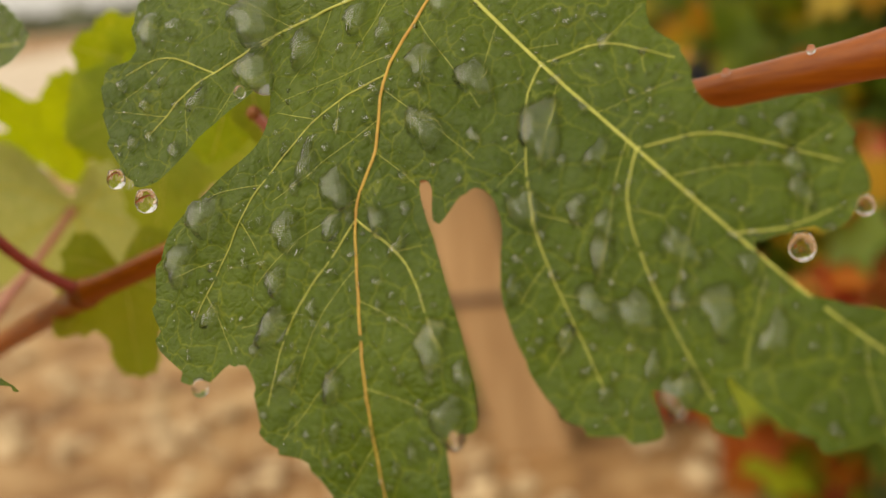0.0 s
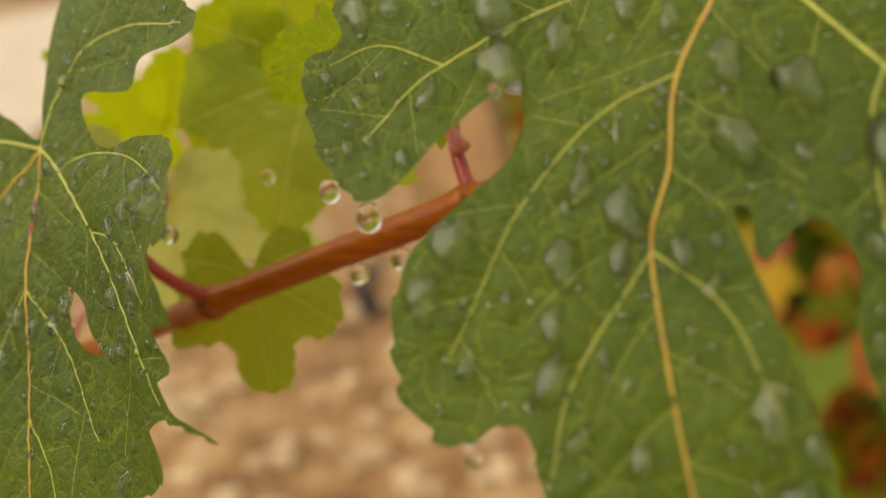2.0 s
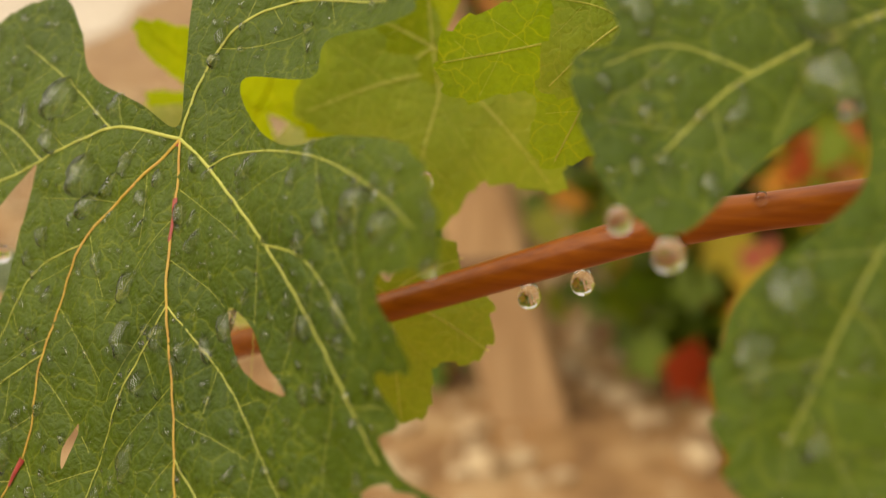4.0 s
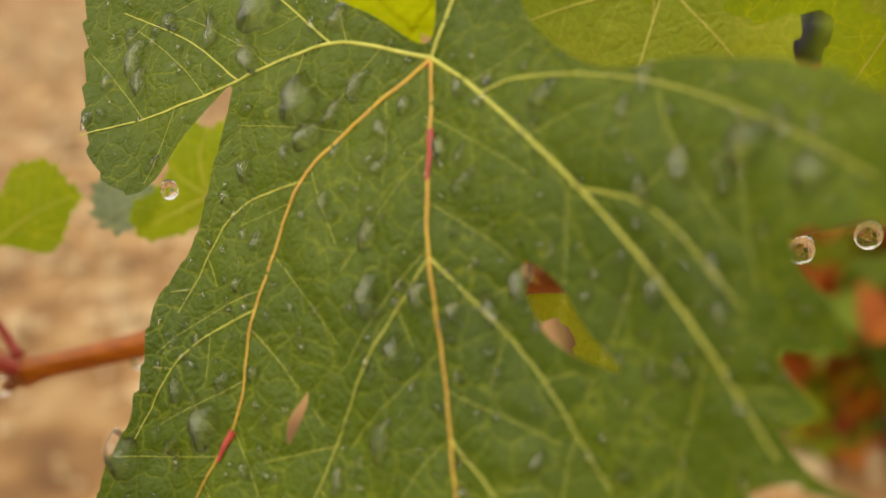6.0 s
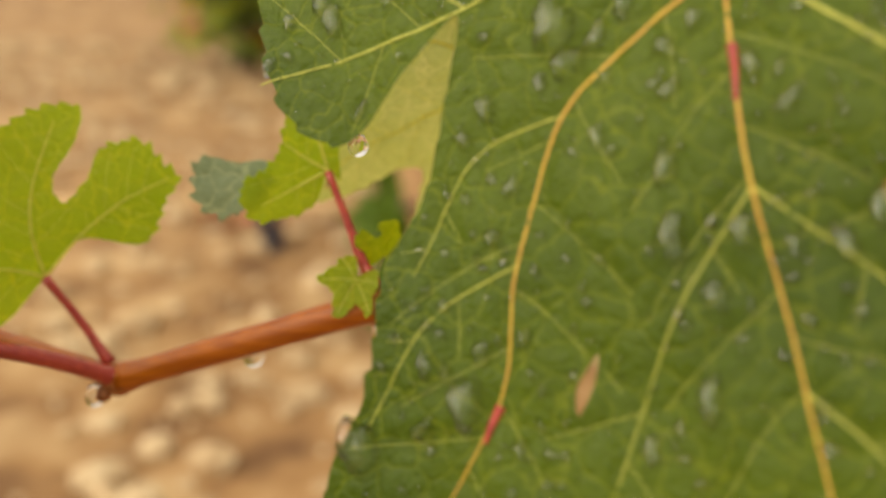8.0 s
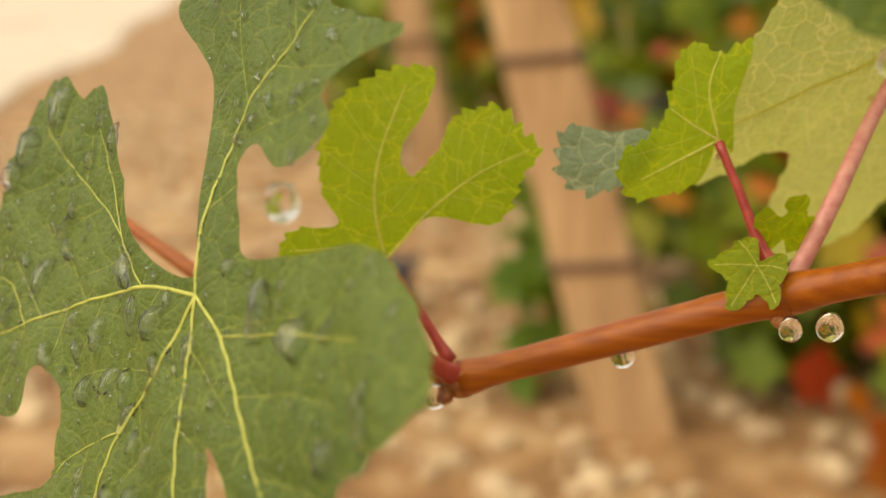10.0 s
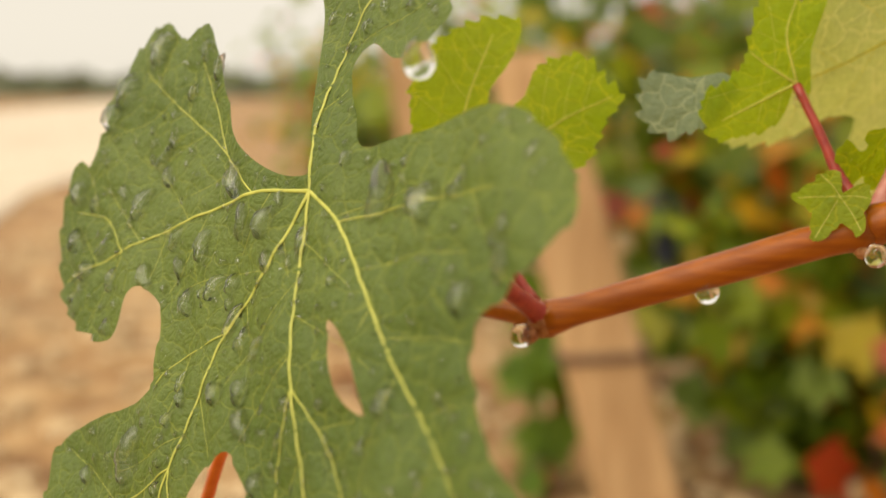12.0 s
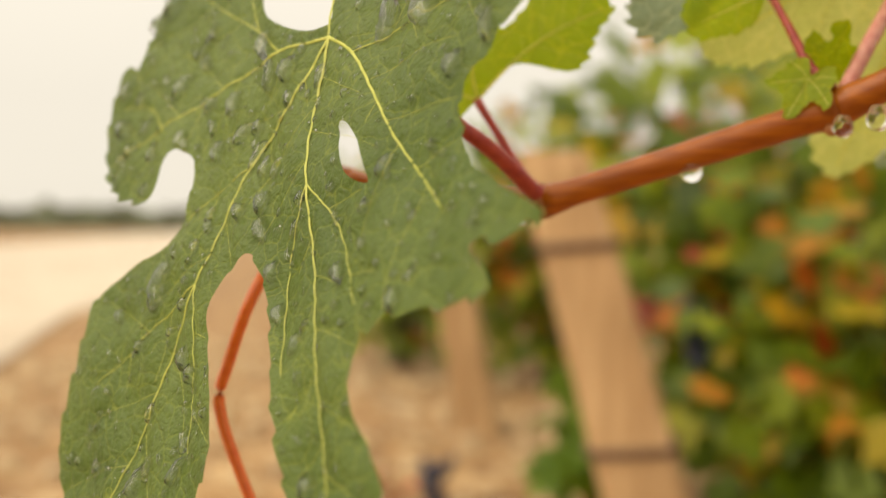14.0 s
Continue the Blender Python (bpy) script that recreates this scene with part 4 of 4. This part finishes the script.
F_MARGIN = [(0, 0), (2.5, -2), (2.5, 6), (5, 14), (5, 18), (0, 15.5), (-4, 17.5), (-7.5, 15), (-9, 8), (-11.5, 2), (-18, -3), (-16, -10), (-10, -10), (-3, -7)]
F_MAINS = [[(0, 0), (-5, 3), (-9, 6)], [(0, 0), (-2, 9), (0, 16)], [(0, 0), (-8, -4), (-14, -7)]]
blade_f = Blade((-0.1935, 0.2950, 0.5222), (0.98, 0.1, 0.0), (0.0, 0.05, 1.0), (0, 0, 6.0, 3.0, -4.0), 0.3, 0.5, 5)
top_f, _m = vine_leaf("young_vine_leaf", blade_f, F_MARGIN, F_MAINS, LEAF_YOUNG, "small crumpled young yellow-green leaf on a red stalk", tooth=2.6, depth=1.1, spacing=1.0,
                      side_gap=4, vein_width=0.3, other_vein=VEIN_YOUNG, seed=5, group="young leaves on the cane")
blade_f2 = Blade((-0.2050, 0.2935, 0.5215), (0.97, -0.2, 0.0), (0.05, 0.5, 1.0), (0.1, 0.2, 9.0, 0.0, -9.0), 0.35, 0.4, 6)
fold_margin = toothed([(0, 0), (-2, 3), (-8, 2.5), (-15, 3.5), (-17.5, 0), (-16, -7), (-9, -8.5), (-3, -5)], 0.5, 3.0, 1.5, 6)
blade_f2.lines = np.concatenate([spline([np.array((0, 0.0)), np.array((-16.0, -1))], 1.0), spline([np.array((-5, -1.0)), np.array((-11.0, -7))], 1.0)])
_v, _f = blade_mesh(blade_f2, fold_margin, [], 1.0)
piece("folded_lobe", _v - np.array(blade_f.joint), _f, LEAF_BLUE, top_f, "curled lobe showing its grey-blue underside")

# small leaves at the node
common_leaf("young_vine_leaf", (-0.1815, 0.2900, 0.506), (0.9, 0.3, 0), (-0.2, 0.2, -1), 9, LEAF_YOUNG, "tiny bright yellow-green leaf at a node", (0, 0, 12, 0, -8), 0.55, 21, "young leaves on the cane", spacing=0.9)
common_leaf("young_vine_leaf", (-0.1870, 0.2840, 0.502), (0.9, -0.3, 0), (0.5, 0.2, 0.8), 9, LEAF_YOUNG, "tiny crumpled yellow-green leaf below a node", (0, 0, 12, 0, -8), 0.55, 22, "young leaves on the cane", spacing=0.9)

# leaves behind the cane
BACK = "yellow-green leaves behind the cane"
common_leaf("vine_leaf", (-0.0620, 0.2400, 0.5860), (0, 0.05, -1), (1, 0.1, 0.2), 31, LEAF_YOUNG, "yellow-green grape leaf behind the cane", seed=31, group=BACK)
common_leaf("vine_leaf", (-0.0990, 0.2793, 0.5790), (0.6, 0.1, -0.8), (0.8, 0.1, 0.55), 33, LEAF_BACK, "wide yellow-green grape leaf behind the cane", deep=0.66, seed=32, group=BACK)
common_leaf("vine_leaf", (-0.0960, 0.2780, 0.5745), (0.98, 0.0, -0.25), (0.25, 0.15, 0.95), 40, LEAF_DIM, "broad yellow-green grape leaf behind the cane", deep=0.66, seed=33, group=BACK)
common_leaf("vine_leaf", (-0.1035, 0.2500, 0.5330), (0.98, 0.0, 0.05), (-0.1, 0.2, 0.95), 28, LEAF_DIM, "drooping yellow-green grape leaf under the cane", deep=0.64, seed=34, group=BACK)
common_leaf("vine_leaf", (-0.0590, 0.2380, 0.5880), (0.97, 0.2, 0), (-0.15, 0.15, 0.95), 22, LEAF_DIM, "drooping leaf half showing its grey-green underside", (0, 0, 14, 0, -8), 0.62, 37, "leaves behind the cane", spacing=1.4)
common_leaf("vine_leaf", (-0.1559, 0.3155, 0.5379), (0.9, 0.3, 0), (0.2, -0.42, 0.9), 62, LEAF_PALE, "pale grape leaf showing its veined underside", seed=35, group="leaves behind the cane")
common_leaf("vine_leaf", (-0.1480, 0.3050, 0.5600), (0.95, -0.1, 0.1), (0.4, 0.4, -0.5), 36, LEAF_BACK, "green grape leaf held above a pink stalk", seed=36, group="leaves behind the cane")

# ---------------------------------------------------------------- stalks, tendril, hanging drops
stalk("leaf_stalk", [N, (-0.2500, 0.2740, 0.4880), (-0.2620, 0.2640, 0.4960), (-0.2735, 0.2520, 0.5050)], 0.0019, 0.0014, PETIOLE_RED, "dark crimson leaf stalk rising from a node")
stalk("leaf_stalk", [(-0.2420, 0.2880, 0.4800), (-0.2480, 0.2900, 0.4890), (-0.2545, 0.2895, 0.4995)], 0.0011, 0.0008, PETIOLE_RED, "thin crimson stalk of a young leaf")
stalk("leaf_stalk", [(-0.1830, 0.2850, 0.5000), (-0.1862, 0.2880, 0.5050), (-0.1895, 0.2910, 0.5130), (-0.1935, 0.2945, 0.5220)], 0.0012, 0.0007, PETIOLE_RED, "thin crimson stalk of a young leaf")
stalk("leaf_stalk", [M, (-0.1740, 0.2920, 0.5100), (-0.1650, 0.3050, 0.5240), (-0.1559, 0.3150, 0.5379)], 0.0017, 0.0013, PETIOLE_PINK, "pink wet leaf stalk rising from a node")
stalk("leaf_stalk", [L, (-0.1180, 0.2340, 0.5400), (-0.1260, 0.2260, 0.5550), (-0.1325, 0.2225, 0.5690)], 0.0016, 0.0013, PETIOLE_RED, "crimson leaf stalk behind a green leaf")
stalk("leaf_stalk", [K, (-0.0530, 0.2390, 0.5640), (-0.0550, 0.2470, 0.5760), (-0.0560, 0.2550, 0.5910)], 0.0015, 0.0011, PETIOLE_RED, "crimson stalk rising from the cane")
stalk("leaf_stalk", [J, (0.062, 0.212, 0.606), (0.030, 0.202, 0.614), (0.006, 0.196, 0.606), (-0.003, 0.1945, 0.599)], 0.0017, 0.0013, PETIOLE_RED, "crimson leaf stalk of the large leaf")
stalk("leaf_stalk", [(-0.0515, 0.2370, 0.5640), (-0.0540, 0.2345, 0.5700), (-0.0560, 0.2330, 0.5735)], 0.0013, 0.0010, PETIOLE_PINK, "short pink stub with a dried bud at its end")
stalk("tendril", [(-0.2880, 0.3000, 0.4830), (-0.2910, 0.2850, 0.4740), (-0.2977, 0.2728, 0.4597), (-0.3032, 0.2709, 0.4440), (-0.3049, 0.2700, 0.4347), (-0.3001, 0.2698, 0.4205), (-0.293, 0.270, 0.405)],
      0.0014, 0.0011, TENDRIL, "thin curving orange-red tendril", "tendril")
hang_drop((-0.2096, 0.2850, 0.4850), 4.6, "clear drop hanging under the cane")
hang_drop((-0.2442, 0.2830, 0.4758), 4.4, "clear drop hanging under a cane node")
hang_drop((-0.1815, 0.2790, 0.4930), 4.0, "clear drop hanging under a cane node")
hang_drop((-0.1755, 0.2770, 0.4945), 4.6, "clear drop hanging under the cane")
hang_drop((-0.0650, 0.2360, 0.5430), 4.4, "clear drop hanging under the cane")
hang_drop((-0.0745, 0.2370, 0.5395), 4.4, "clear drop hanging under the cane")
for at, size in (((0.0428, 0.2205, 0.5775), 1.7), ((0.0575, 0.2190, 0.5808), 1.7), ((-0.0365, 0.2290, 0.5606), 2.3)):
    hang_drop(at, size, "small clear bead of water on the cane")
for at, size, label in (((-0.0542, 0.1775, 0.5665), 3.9, "clear drop hanging from a leaf lobe"), ((-0.0600, 0.1790, 0.5700), 3.2, "clear drop hanging from a leaf lobe"),
                        ((-0.0358, 0.1793, 0.5830), 2.0, "small clear drop on a leaf margin"), ((0.0507, 0.1758, 0.5560), 4.1, "clear drop hanging from a leaf margin"),
                        ((0.0590, 0.1740, 0.5620), 2.8, "clear drop hanging from a leaf margin"), ((-0.0366, 0.1529, 0.5425), 2.6, "clear drop hanging from a leaf point"),
                        ((-0.0812, 0.1705, 0.5660), 2.4, "clear drop hanging from a leaf tooth"), ((-0.1804, 0.2404, 0.5420), 3.2, "clear drop hanging from a leaf tip"),
                        ((-0.0946, 0.2428, 0.5590), 3.2, "clear drop hanging behind the cane"), ((-0.2759, 0.2336, 0.4300), 2.6, "clear drop on a leaf margin"),
                        ((-0.1930, 0.2935, 0.5195), 2.2, "small clear drop beside a young leaf stalk"), ((-0.2550, 0.2274, 0.5260), 4.6, "clear drop hanging from a leaf lobe")):
    hang_drop(at, size, label)
